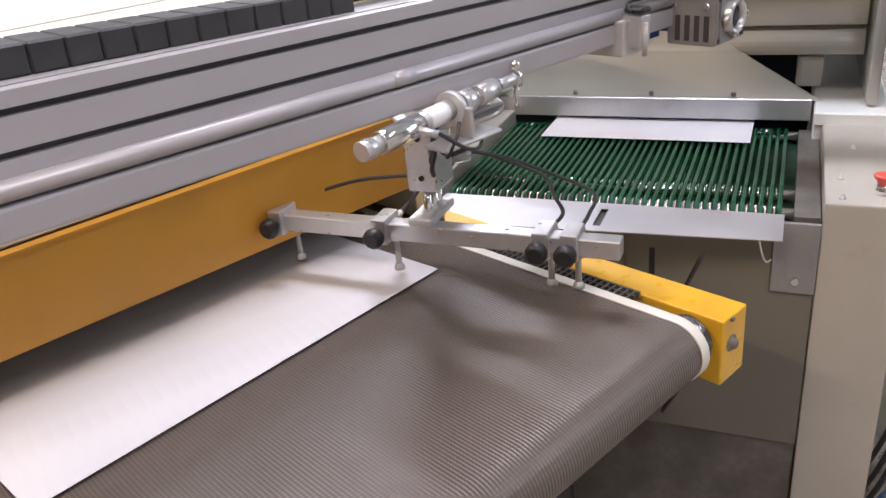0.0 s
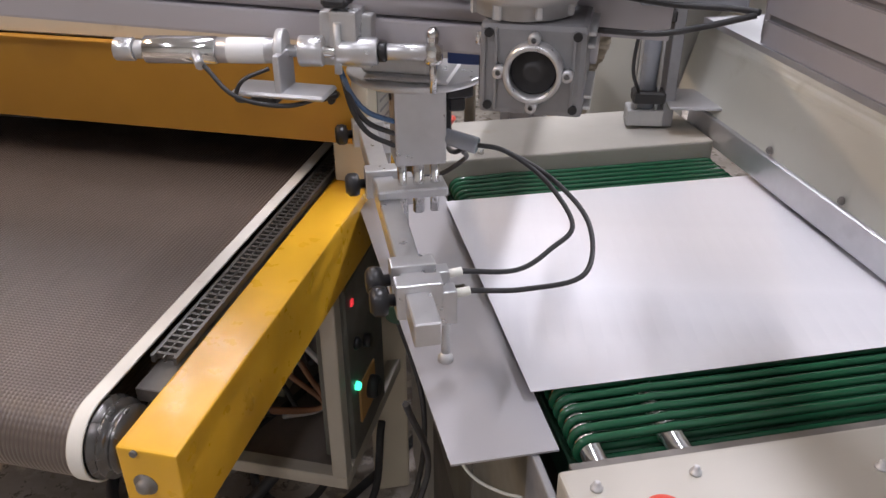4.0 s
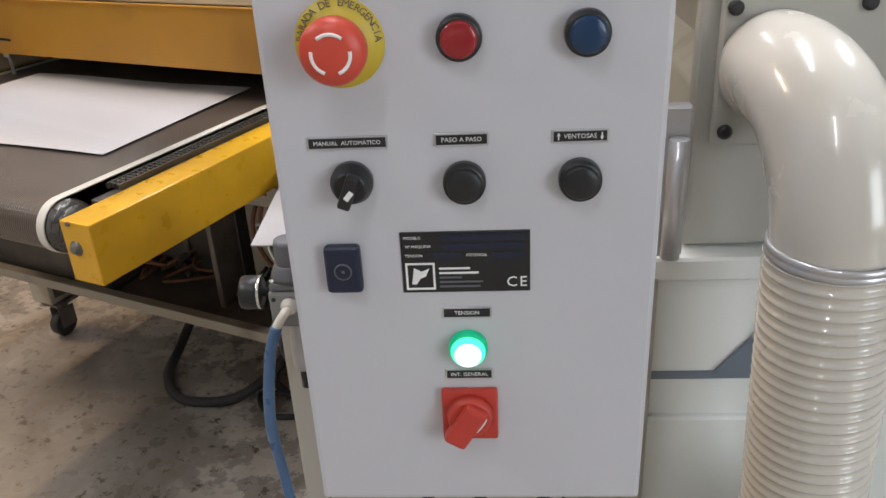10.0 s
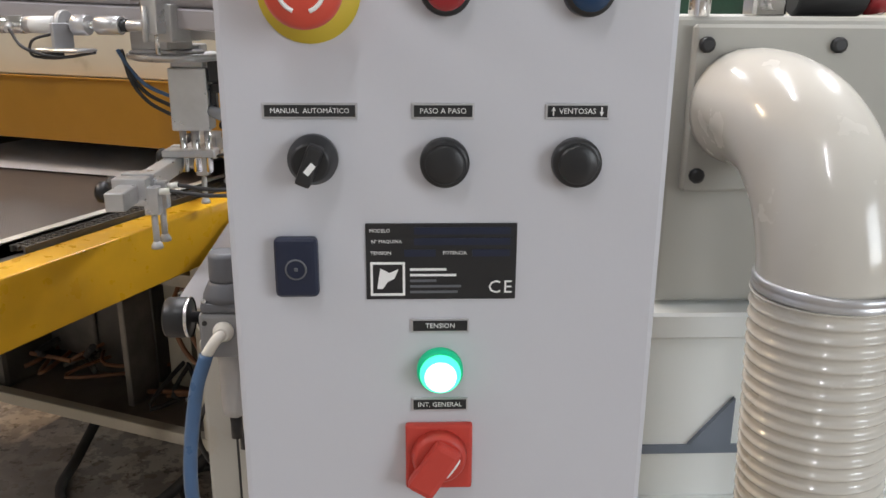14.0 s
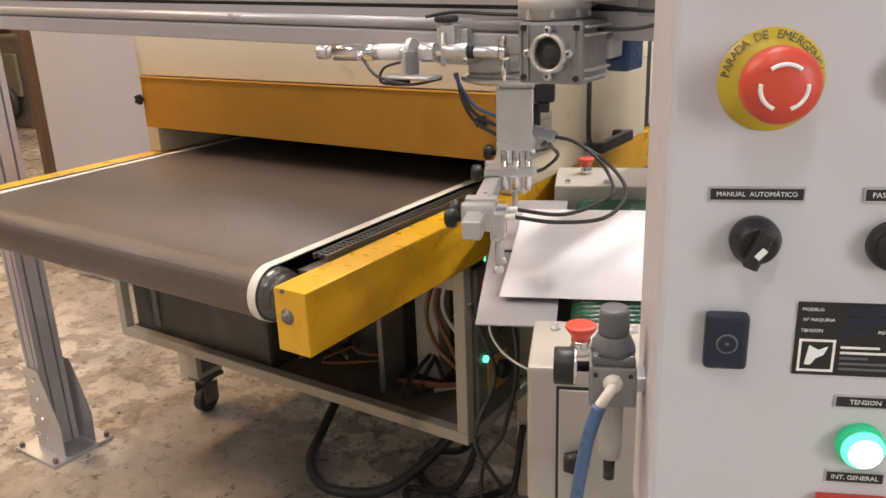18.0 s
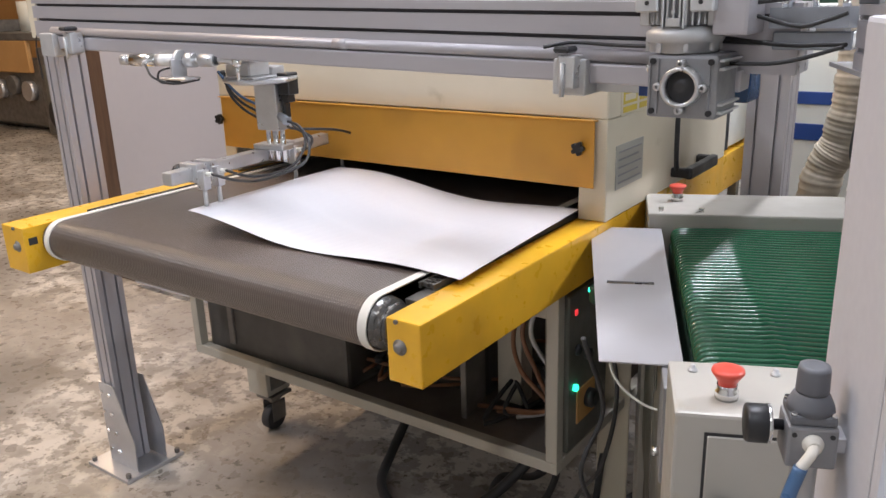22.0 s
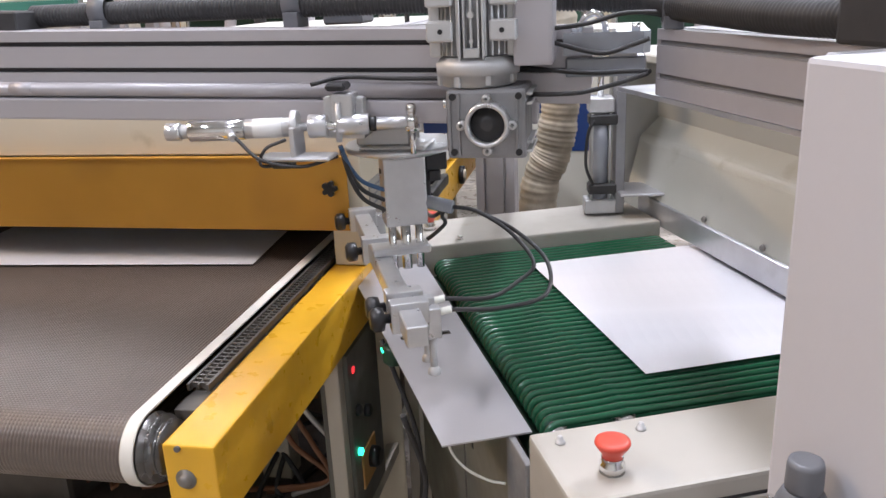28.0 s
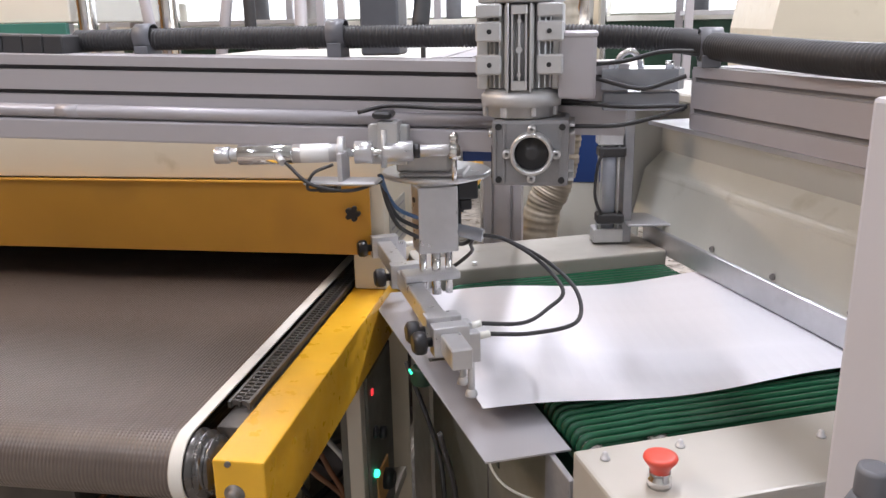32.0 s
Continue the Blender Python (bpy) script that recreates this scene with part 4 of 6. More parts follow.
for _z in (1.066, 1.076, 1.118, 1.128):
    part("housing_rib", bx(B(), -0.0985, -0.092, 0.66, 0.73, _z - 0.0015, _z + 0.0015, 0.0005), CAST, _gb)
for _x in (-0.182, -0.172, -0.108):
    part("housing_rib", bx(B(), _x - 0.0015, _x + 0.0015, 0.6525, 0.656, 1.062, 1.131, 0.0005), GEARBOX, _gb)
MX, MY = -0.155, 0.695
_b = B()
spin(_b, [(0.036, 1.135), (0.042, 1.137), (0.0425, 1.148), (0.0465, 1.1485), (0.0470, 1.160), (0.0440, 1.1635), (0.040, 1.168)], pose(MX, MY, 0), 40)
for _k in range(8):
    _a = math.pi / 4 * (_k + 0.5)
    bx(_b, 0.036, 0.0455, -0.003, 0.003, 1.138, 1.150, 0.001, pose(MX, MY, 0) @ Matrix.Rotation(_a, 4, "Z"))
part("adapter_flange", _b, CAST, gm)
_b = B()
spin(_b, [(0.037, 1.166), (0.037, 1.262)], pose(MX, MY, 0), 30)
part("stator", _b, GEARBOX, gm)
_fin = mesh_of("cooling_fin", bx(B(), 0.034, 0.0445, -0.0010, 0.0010, 0.120, 0.210, 0), CAST)
for _k in range(36):
    _f = new("cooling_fin", _fin)
    _f.parent = gm
    _f.matrix_basis = pose(MX + 0.14, MY - 0.70, 0.0) @ Matrix.Rotation(2 * math.pi * _k / 36, 4, "Z")
for _sx in (-1, 1):
    part("side_wall", bx(B(), MX + _sx * 0.042 - 0.007, MX + _sx * 0.042 + 0.007, 0.668, 0.722, 1.168, 1.262, 0.002), CAST, gm)
    for _z in (1.196, 1.232, 1.258):
        _b = B()
        bx(_b, MX + _sx * 0.034 - 0.0145, MX + _sx * 0.034 + 0.0145, 0.650, 0.672, _z - 0.011, _z + (0.011 if _z < 1.25 else 0.004), 0.002)
        _pad = part("mounting_pad", _b, CAST, gm)
        if _z < 1.25:
            part("pad_hole", cy(B(), (MX + _sx * 0.033, 0.6505, _z), (MX + _sx * 0.033, 0.6490, _z), 0.0028, 10), BLACK, _pad)
_b = B()
cy(_b, (MX, 0.653, 1.170), (MX, 0.653, 1.256), 0.0016, 8)
for _z in (1.185, 1.212, 1.243):
    cy(_b, (MX, 0.655, _z), (MX, 0.649, _z), 0.0038 if _z == 1.212 else 0.0024, 10)
for _z in (1.168, 1.250):
    bx(_b, MX - 0.009, MX + 0.009, 0.649, 0.660, _z, _z + 0.010, 0.001)
bx(_b, MX - 0.014, MX - 0.0115, 0.6495, 0.660, 1.166, 1.262, 0.0005)
bx(_b, MX + 0.0115, MX + 0.014, 0.6495, 0.660, 1.166, 1.262, 0.0005)
part("tie_rod", _b, ALU, gm)
_b = B()
bx(_b, -0.112, -0.070, 0.664, 0.735, 1.157, 1.228, 0.004, None, 2)
bx(_b, -0.108, -0.0685, 0.662, 0.737, 1.224, 1.231, 0.002)
part("terminal_box", _b, PROFILE, gm, "pale grey terminal box")
_b = B()
spin(_b, [(0.044, 1.262), (0.050, 1.264), (0.051, 1.27), (0.051, 1.345), (0.042, 1.352)], pose(MX, MY, 0), 30)
part("fan_cover", _b, ALU, gm)
_b = B()
cy(_b, (-0.140, 0.73, 1.075), (-0.140, 0.87, 1.075), 0.008, 12)
bx(_b, -0.152, -0.116, 0.86, 0.92, 1.052, 1.110, 0.006, None, 2)
part("blue_end_cover", _b, BLUE_CAP, gm, "dark blue end cover")

# ---- press outfeed ----
outfeed = thing("outfeed_table", "cream press outfeed table with green round conveyor belts", "conveyor table", PF)
_near = part("near_cabinet", bx(B(), -0.027, 0.40, -0.095, 0.028, 0.04, 0.805, 0.004, None, 2), TABLE, outfeed, "cream enamelled side cabinet")
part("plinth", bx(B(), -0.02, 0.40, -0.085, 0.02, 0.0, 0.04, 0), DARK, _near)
part("door", bx(B(), 0.006, 0.30, -0.0985, -0.0955, 0.20, 0.782, 0.001), TABLE, _near)
part("door_gap", bx(B(), 0.003, 0.303, -0.0958, -0.0952, 0.197, 0.785, 0), RUBBER, _near)
_b = B()
spin(_b, [(0.006, 0.0), (0.006, 0.008), (0.014, 0.010), (0.015, 0.018), (0.010, 0.022)], pose(0.024, -0.0985, 0.706, 90, 0, 0), 5)
part("door_knob", _b, BLACK, _near, "black star knob")
for _u, _v in ((-0.002, 0.003), (0.085, 0.004), (0.24, -0.02)):
    _b = B()
    spin(_b, [(0.0052, 0.0), (0.0052, 0.0022), (0.0034, 0.0026), (0.003, 0.007), (0.0015, 0.0085)], pose(_u, _v, 0.805), 12)
    part("table_screw", _b, CAST, _near)


def stop_button(parent, u, v, z):
    b = B()
    spin(b, [(0.0120, 0.0), (0.0120, 0.009), (0.0100, 0.011), (0.0105, 0.016)], pose(u, v, z), 24)
    part("button_collar", b, CHROME, parent, "clear plastic and chrome collar")
    b = B()
    spin(b, [(0.0085, 0.013), (0.0095, 0.018), (0.0115, 0.022), (0.0155, 0.0275), (0.0168, 0.030), (0.0162, 0.0325), (0.012, 0.0335), (0.005, 0.0338)], pose(u, v, z), 28)
    part("stop_button", b, ORANGE_RED, parent, "orange-red mushroom stop button")


stop_button(_near, 0.027, -0.056, 0.805)
_far = part("far_cabinet", bx(B(), -0.03, 0.46, 0.695, 0.860, 0.04, 0.800, 0.004, None, 2), TABLE, outfeed, "cream enamelled far cabinet")
stop_button(_far, 0.03, 0.800, 0.800)
for _u in (-0.005, 0.07):
    part("table_screw", cy(B(), (_u, 0.715, 0.800), (_u, 0.715, 0.807), 0.005, 10), CHROME, _far)
part("end_panel", bx(B(), -0.022, -0.019, 0.03, 0.695, 0.32, 0.745, 0.001), OLIVE, outfeed, "olive-grey end panel, coloured darker for the shade below the apron")
# dark box in place of the shaded floor under the end panel
part("panel_shade_box", bx(B(), -0.014, 0.40, 0.03, 0.695, 0.0, 0.32, 0.002), DARK, outfeed)
part("panel_seam", bx(B(), -0.0235, -0.0215, 0.34, 0.344, 0.32, 0.745, 0), DARK, outfeed)
part("belt_tray", bx(B(), 0.012, 0.470, 0.045, 0.695, 0.700, 0.742, 0.002), GREEN_TRAY, outfeed, "dark green tray under the belts")
part("inner_rail", bx(B(), 0.0, 0.46, 0.030, 0.070, 0.70, 0.768, 0.001), GREASE, outfeed)
# sheet-metal apron with its slot
_b = B()
_ring = [[(-0.106, 0.085), (-0.004, 0.085), (-0.004, 0.69), (-0.138, 0.69)], [(-0.101, 0.370), (-0.029, 0.370), (-0.029, 0.383), (-0.101, 0.383)]]
_vv = [[[_b.verts.new((u, v, z)) for u, v in r] for r in _ring] for z in (0.7695, 0.7715)]
for _k in range(4):
    _j = (_k + 1) % 4
    for _lv in _vv:
        _b.faces.new((_lv[0][_k], _lv[0][_j], _lv[1][_j], _lv[1][_k]))
    for _r in (0, 1):
        _b.faces.new((_vv[0][_r][_k], _vv[0][_r][_j], _vv[1][_r][_j], _vv[1][_r][_k]))
part("apron", _b, APRON, outfeed, "dull sheet-metal apron with a black slot")
# dark block just below the opening paints the shade within the slot
part("apron_slot_shade", bx(B(), -0.104, -0.026, 0.366, 0.387, 0.758, 0.7650, 0), DARK, outfeed)
_sp = part("side_plate", bx(B(), -0.030, -0.0225, 0.029, 0.098, 0.640, 0.768, 0.001), GEARBOX, outfeed, "bare metal side plate with a bolt")
part("bolt", cy(B(), (-0.030, 0.06, 0.665), (-0.038, 0.06, 0.665), 0.006, 10), CHROME, _sp)
part("panel_hole", bx(B(), -0.0232, -0.0215, 0.29, 0.30, 0.63, 0.70, 0), BLACK, outfeed)
_sn = part("slot_sensor", cy(B(), (-0.112, 0.376, 0.735), (-0.112, 0.376, 0.764), 0.0165, 20, None, 0.004), GREEN_TRAY, outfeed, "dark green glossy sensor below the apron slot")
for _v in (0.372, 0.381):
    part("sensor_led", cy(B(), (-0.1275, _v, 0.757), (-0.1300, _v, 0.757), 0.0022, 8), LED_SMALL, _sn)
# shafts and belts
for _u in (0.030, 0.114, 0.445):
    part("shaft", cy(B(), (_u, 0.06, 0.757), (_u, 0.70, 0.757), 0.011, 16), CHROME, outfeed)
_me = bpy.data.meshes.new("round_belt")
_b = B()
_r, _zc = 0.0135, 0.757
_loop = [(0.030 - _r * math.sin(math.pi * k / 8), 0, _zc - _r * math.cos(math.pi * k / 8)) for k in range(9)]
_loop += [(0.070, 0, _zc + _r + 0.0003), (0.104, 0, _zc + _r + 0.0012), (0.114, 0, _zc + _r + 0.0022), (0.124, 0, _zc + _r + 0.0012), (0.20, 0, _zc + _r), (0.30, 0, _zc + _r)]
_loop += [(0.445 + _r * math.sin(math.pi * k / 6), 0, _zc + _r * math.cos(math.pi * k / 6)) for k in range(7)] + [(0.24, 0, _zc - _r)]
hose(_b, _loop, 0.0045, 8, 1, closed=True)
_belt_mesh = mesh_of("round_belt", _b, GREEN)
for _k in range(41):
    _ob = new("round_belt", _belt_mesh)
    _ob.parent = outfeed
    _ob.location = (0, 0.094 + _k * 0.0148, 0)
_b = B()
spin(_b, [(0.0112, -0.0022), (0.0135, -0.0018), (0.0135, 0.0018), (0.0112, 0.0022)], pose(0, 0, 0.757, 90, 0, 0), 14)
_collar = mesh_of("pulley_collar", _b, CHROME)
for _k in range(41):
    for _u in (0.030, 0.114):
        _ob = new("pulley_collar", _collar)
        _ob.parent = outfeed
        _ob.location = (_u, 0.094 + _k * 0.0148 + 0.0074, 0)

# ---- press hood ----
hood = thing("press_hood", "olive-cream sheet-metal hood of the press", "machine hood", PF)
part("base_rail", bx(B(), 0.462, 0.475, 0.05, 0.80, 0.786, 0.832, 0.002), STEEL, hood, "bare metal base rail")
_b = B()
_bend = [(0.467, 0.828), (0.491, 0.924)] + [(0.491 + 0.030 * (1 - math.cos(radians(_a))) * 0.8, 0.924 + 0.022 * math.sin(radians(_a))) for _a in (12, 24, 36, 48, 60)] + [(0.535, 0.972)]
_far_side = [_b.verts.new((u, 0.86, z)) for u, z in _bend]
_near_side = [_b.verts.new((u, 0.030 + (z - 0.828) * 1.70, z)) for u, z in _bend]
for _k in range(len(_bend) - 1):
    _b.faces.new((_near_side[_k], _near_side[_k + 1], _far_side[_k + 1], _far_side[_k]))
bmesh.ops.recalc_face_normals(_b, faces=_b.faces[:])
bmesh.ops.solidify(_b, geom=_b.faces[:], thickness=0.004)
part("cover_sheet", _b, PRESS, hood, "folded olive-cream cover sheet with a slanting end")
# the beam's shade on this wall is put into its darker colour
part("back_wall", bx(B(), 0.534, 0.545, -0.04, 0.87, 0.970, 1.094, 0.002), PRESS_BODY, hood, "upright wall above the folded cover, coloured olive-grey for its shade")
part("end_wall", bx(B(), 0.430, 0.545, 0.872, 0.880, 0.805, 1.094, 0.002), PRESS_BODY, hood, "olive-grey end plate of the hood")
_b = B()
_prof = [(0.535 + 0.052 - 0.052 * math.cos(radians(_a)), 0.918 + 0.052 * math.sin(radians(_a))) for _a in range(-10, 91, 10)]
prism(_b, _prof + [(0.587, 0.909)], "y", -0.04, 0.86)
part("roll_cover", _b, PRESS, hood, "pale rounded roll cover")
part("inner_panel", bx(B(), 0.62, 0.64, 0.05, 0.86, 0.70, 1.0, 0.002), NAVY, hood, "dark blue panel inside the hood")
for _v in (0.205, 0.378, 0.55):
    _b = B()
    spin(_b, [(0.006, 0.0), (0.006, 0.002), (0.0035, 0.005)], pose(0.4665, _v, 0.841, 0, -84, 0), 10)
    part("screw", _b, GREASE, hood)
for _k in range(9):
    part("nip_roller", cy(B(), (0.449, 0.12 + _k * 0.066, 0.762), (0.449, 0.145 + _k * 0.066, 0.762), 0.010, 12), CHROME, hood)
# vertical air cylinder on the far cabinet
lift = thing("air_cylinder", "upright aluminium air cylinder with clear hoses", "pneumatic cylinder", pose(-0.022, 1.36, 0.805, 0, 0, 8))
part("base_block", bx(B(), -0.03, 0.03, -0.022, 0.022, 0.0, 0.028, 0.002), CAST, lift)
part("barrel", cy(B(), (0, 0, 0.028), (0, 0, 0.20), 0.016, 20), CLEAR_GREY, lift)
for _x in (-0.017, 0.017):
    for _y in (-0.017, 0.017):
        part("tie_rod", cy(B(), (_x, _y, 0.02), (_x, _y, 0.225), 0.0022, 8), CAST, lift)
part("head_block", bx(B(), -0.024, 0.024, -0.022, 0.022, 0.198, 0.226, 0.002), CAST, lift)
part("piston_rod", cy(B(), (0, 0, 0.226), (0, 0, 0.315), 0.006, 12), CHROME, lift)
part("side_plate", bx(B(), 0.028, 0.046, -0.02, 0.03, 0.0, 0.29, 0.001), GEARBOX, lift)
for _z in (0.05, 0.185):
    part("hose_clamp", bx(B(), -0.024, 0.030, -0.026, 0.010, _z - 0.010, _z + 0.010, 0.003), RUBBER, lift)
part("air_hose", hose(B(), [(-0.016, -0.024, 0.06), (-0.030, -0.028, 0.10), (-0.026, -0.026, 0.16), (-0.014, -0.024, 0.185)], 0.003, 8), RUBBER, lift)
part("shelf_plate", bx(B(), 0.034, 0.125, -0.050, 0.05, 0.040, 0.045, 0.001), STEEL, lift, "small bright shelf plate")
# valve unit at the corner of the beams
valve = based(thing("valve_block", "grey translucent valve block clamped between the beams", "valve", pose(-0.015, 0.75, 1.14)))
_b = B()
prism(_b, [(-0.062, 0.722), (0.026, 0.722), (0.034, 0.735), (0.030, 0.790), (-0.060, 0.790)], "z", 1.162, 1.186)
part("valve_head", _b, CLEAR_GREY, valve)
part("valve_base", bx(B(), -0.060, 0.030, 0.735, 0.785, 1.136, 1.158, 0.002), CLEAR_GREY, valve)
part("valve_neck", bx(B(), -0.012, 0.020, 0.738, 0.780, 1.156, 1.164, 0.001), CAST, valve)
for _x in (-0.05, 0.018):
    part("cap_screw", cy(B(), (_x, 0.745, 1.186), (_x, 0.745, 1.194), 0.005, 12), CHROME, valve)
_b = B()
hose(_b, [(-0.045, 0.745, 1.186), (-0.040, 0.742, 1.200), (-0.028, 0.742, 1.206), (-0.018, 0.744, 1.198), (-0.015, 0.746, 1.186)], 0.004, 8)
part("elbow_fitting", _b, CHROME, valve)
part("bracket", bx(B(), -0.058, -0.030, 0.79, 0.83, 1.12, 1.19, 0.002), PROFILE, valve)

# ---- press body beyond the control cabinet ----
body = thing("printing_press", "olive-cream press body with a bolted side plate", "printing press", PF)
part("lower_body", bx(B(), 0.40, 1.6, -0.078, 0.045, 0.0, 0.80, 0.004, None, 2), PRESS_LOW, body)
part("flange", bx(B(), 0.385, 1.6, -0.092, 0.045, 0.800, 0.828, 0.003), PRESS_LOW, body)
part("groove", bx(B(), 0.399, 1.6, -0.0805, -0.070, 0.664, 0.674, 0), GROOVE, body)
part("lower_step", bx(B(), 0.398, 1.6, -0.088, -0.076, 0.30, 0.612, 0.003), PRESS_LOW, body)
part("upper_body", bx(B(), 0.425, 1.6, -0.068, -0.046, 0.832, 1.113, 0.008, None, 3), PRESS_BODY, body)
_pl = part("bolted_plate", bx(B(), 0.443, 0.66, -0.080, -0.0685, 0.950, 1.106, 0.003), PRESS_BODY, body, "removable side plate with black bolts")
for _u, _z in ((0.454, 1.088), (0.577, 1.088), (0.456, 0.966), (0.64, 0.966)):
    _b = B()
    spin(_b, [(0.0075, 0.0), (0.0075, 0.004), (0.0045, 0.006)], pose(_u, -0.080, _z, 90, 0, 0), 10)
    part("bolt", _b, BLACK, _pl)
part("groove_bracket", prism(B(), [(0.475, 0.675), (0.52, 0.675), (0.52, 0.73)], "y", -0.084, -0.078), GROOVE, body)
_lv = part("lever_unit", bx(B(), 0.56, 0.62, 0.032, 0.085, 0.832, 0.90, 0.010, None, 2), WHITE_ENAMEL, body, "white rounded lever unit")
part("lever_knob", cy(B(), (0.60, 0.06, 0.90), (0.60, 0.06, 0.94), 0.012, 14), BLACK, _lv)
_b = B()
bx(_b, 0.39, 0.42, -0.10, -0.085, 0.835, 1.00, 0.003)
cy(_b, (0.405, -0.11, 0.84), (0.405, -0.11, 0.97), 0.010, 12)
part("side_cylinder", _b, STEEL, body)
part("top_cover", bx(B(), 0.428, 1.5, -0.045, 0.9, 1.096, 1.112, 0.003), PRESS_BODY, body)
_pump = part("ink_pump", cy(B(), (0.556, -0.018, 1.134), (0.626, -0.018, 1.134), 0.021, 24, None, 0.003), BLACK, body, "small black pump cylinder on the press")
part("end_cap", cy(B(), (0.626, -0.018, 1.134), (0.650, -0.018, 1.134), 0.0195, 24, None, 0.003), DARK_RED, _pump, "dark red end cap")
_b = B()
bx(_b, 0.515, 0.548, -0.03, 0.0, 1.112, 1.138, 0.003)
cy(_b, (0.532, -0.03, 1.125), (0.532, -0.045, 1.125), 0.007, 12)
part("valve", _b, CHROME, _pump)
_b = B()
cy(_b, (0.452, -0.058, 1.112), (0.452, -0.058, 1.150), 0.010, 16, None, 0.001)
cy(_b, (0.452, -0.058, 1.112), (0.452, -0.058, 1.120), 0.007, 16)
part("guide_pin", _b, CHROME, body, "bright upright pin")
part("rear_body", bx(B(), 1.30, 1.9, 0.05, 1.2, 0.0, 1.10, 0.005), PRESS_BODY, body)
# ivory suction duct
duct = thing("suction_duct", "ivory plastic suction hose bending down from the press", "duct", PF)
_b = B()
hose(_b, [(0.496, -0.080, 1.031), (0.500, -0.130, 1.031), (0.505, -0.176, 1.017), (0.510, -0.211, 0.985), (0.513, -0.230, 0.945), (0.515, -0.235, 0.909)], 0.0545, 32, 8)
part("elbow", _b, DUCT, duct, "smooth glossy ivory elbow")
_b = B()
spin(_b, [(0.0600, -0.007), (0.0618, -0.005), (0.0618, -0.001), (0.0606, 0.0), (0.0618, 0.001), (0.0618, 0.005), (0.0600, 0.007)], pose(0.515, -0.235, 0.909) @ Matrix.Scale(0.93, 4), 32)
part("clamp_band", _b, STEEL, duct)
_b = B()
_n = 372
_pts = [(0.515 + 0.015 * (k / _n), -0.235 - 0.006 * (k / _n) ** 2, 0.904 - 0.356 * k / _n) for k in range(_n + 1)]
hose(_b, _pts, 0.058, 32, 1, radii=lambda s: 0.0555 + 0.0030 * (0.5 + 0.5 * math.cos(2 * math.pi * s * 31)) ** 2)
part("ribbed_hose", _b, DUCT, duct, "ribbed ivory hose")
_b = B()
spin(_b, [(0.118, 0.0), (0.118, 0.50), (0.112, 0.545), (0.096, 0.575), (0.074, 0.590), (0.060, 0.594)], pose(0.548, -0.262, 0.0), 40)
part("fan_drum", _b, WHITE_ENAMEL, duct, "white rounded fan drum under the hose")
_b = B()
spin(_b, [(0.0595, 0.588), (0.0640, 0.589), (0.0640, 0.598), (0.0595, 0.599)], pose(0.529, -0.2405, 0.0), 36, cap=False)
part("clamp_band", _b, STEEL, duct)
# old duct behind the far cabinet, and a carton
_b = B()
_line = curve_points([(-0.186, 1.75, 0.0), (-0.186, 1.75, 0.38), (-0.172, 1.75, 0.74), (-0.134, 1.75, 0.86), (-0.116, 1.75, 1.02), (-0.134, 1.75, 1.27), (-0.127, 1.75, 1.62), (-0.111, 1.75, 2.26)], 40)
hose(_b, _line, 0.046, 20, 1, radii=lambda s: 0.0443 + 0.0032 * abs(math.sin(s * 260.0)) + 0.0016 * math.sin(s * 71.0) + 0.0012 * math.sin(s * 173.0))
one("exhaust_hose", _b, OLD_DUCT, "yellowed wrinkled exhaust hose rising behind the table", "hose")
crt = based(thing("stacked_carton", "white and dark blue carton standing behind the table", "carton", pose(-0.15, 2.2, 0)))
part("box_body", bx(B(), -0.345, 0.10, 2.05, 2.35, 0.0, 1.12, 0.006), WHITE_ENAMEL, crt)
part("blue_panel", bx(B(), -0.105, 0.102, 2.046, 2.352, 0.790, 0.945, 0.001), BLUE, crt)
for _z0, _z1 in ((0.800, 0.845), (0.898, 0.932)):
    part("blue_band", bx(B(), -0.347, -0.112, 2.046, 2.352, _z0, _z1, 0.001), BLUE, crt)

# ---- control cabinet ----
CV = -0.366
cab = thing("control_cabinet", "pale grey electric control cabinet with push buttons", "control cabinet", PF)
part("enclosure", bx(B(), 0.075, 0.335, -0.349, -0.215, 0.752, 1.190, 0.004, None, 2), CABINET, cab)
part("door_gasket", bx(B(), 0.079, 0.331, -0.352, -0.348, 0.764, 1.186, 0), RUBBER, cab)
_door = part("door", bx(B(), 0.0745, 0.3355, CV, -0.351, 0.7500, 1.1865, 0.004, None, 2), CABINET, cab, "pale grey cabinet door")
part("rain_lip", bx(B(), 0.073, 0.337, -0.372, -0.346, 1.188, 1.193, 0.0015), CABINET, cab)
_b = B()
cy(_b, (0.100, -0.362, 1.193), (0.100, -0.362, 1.1955), 0.004, 14)
part("plug", _b, WHITE_ENAMEL, cab)
part("mount_arm", bx(B(), 0.098, 0.17, -0.215, -0.20, 1.10, 1.19, 0.002), STEEL, cab)


def at_door(u, z, off=0.0):
    """A pose on the door's face: x along it, y up, z out of it."""
    return pose(u, CV - off, z, 90, 0, 0)


def turned(name, u, z, prof, material, seg=32, parent=None, label="", off=0.0):
    return part(name, spin(B(), prof, at_door(u, z, off), seg), material, parent or _door, label)


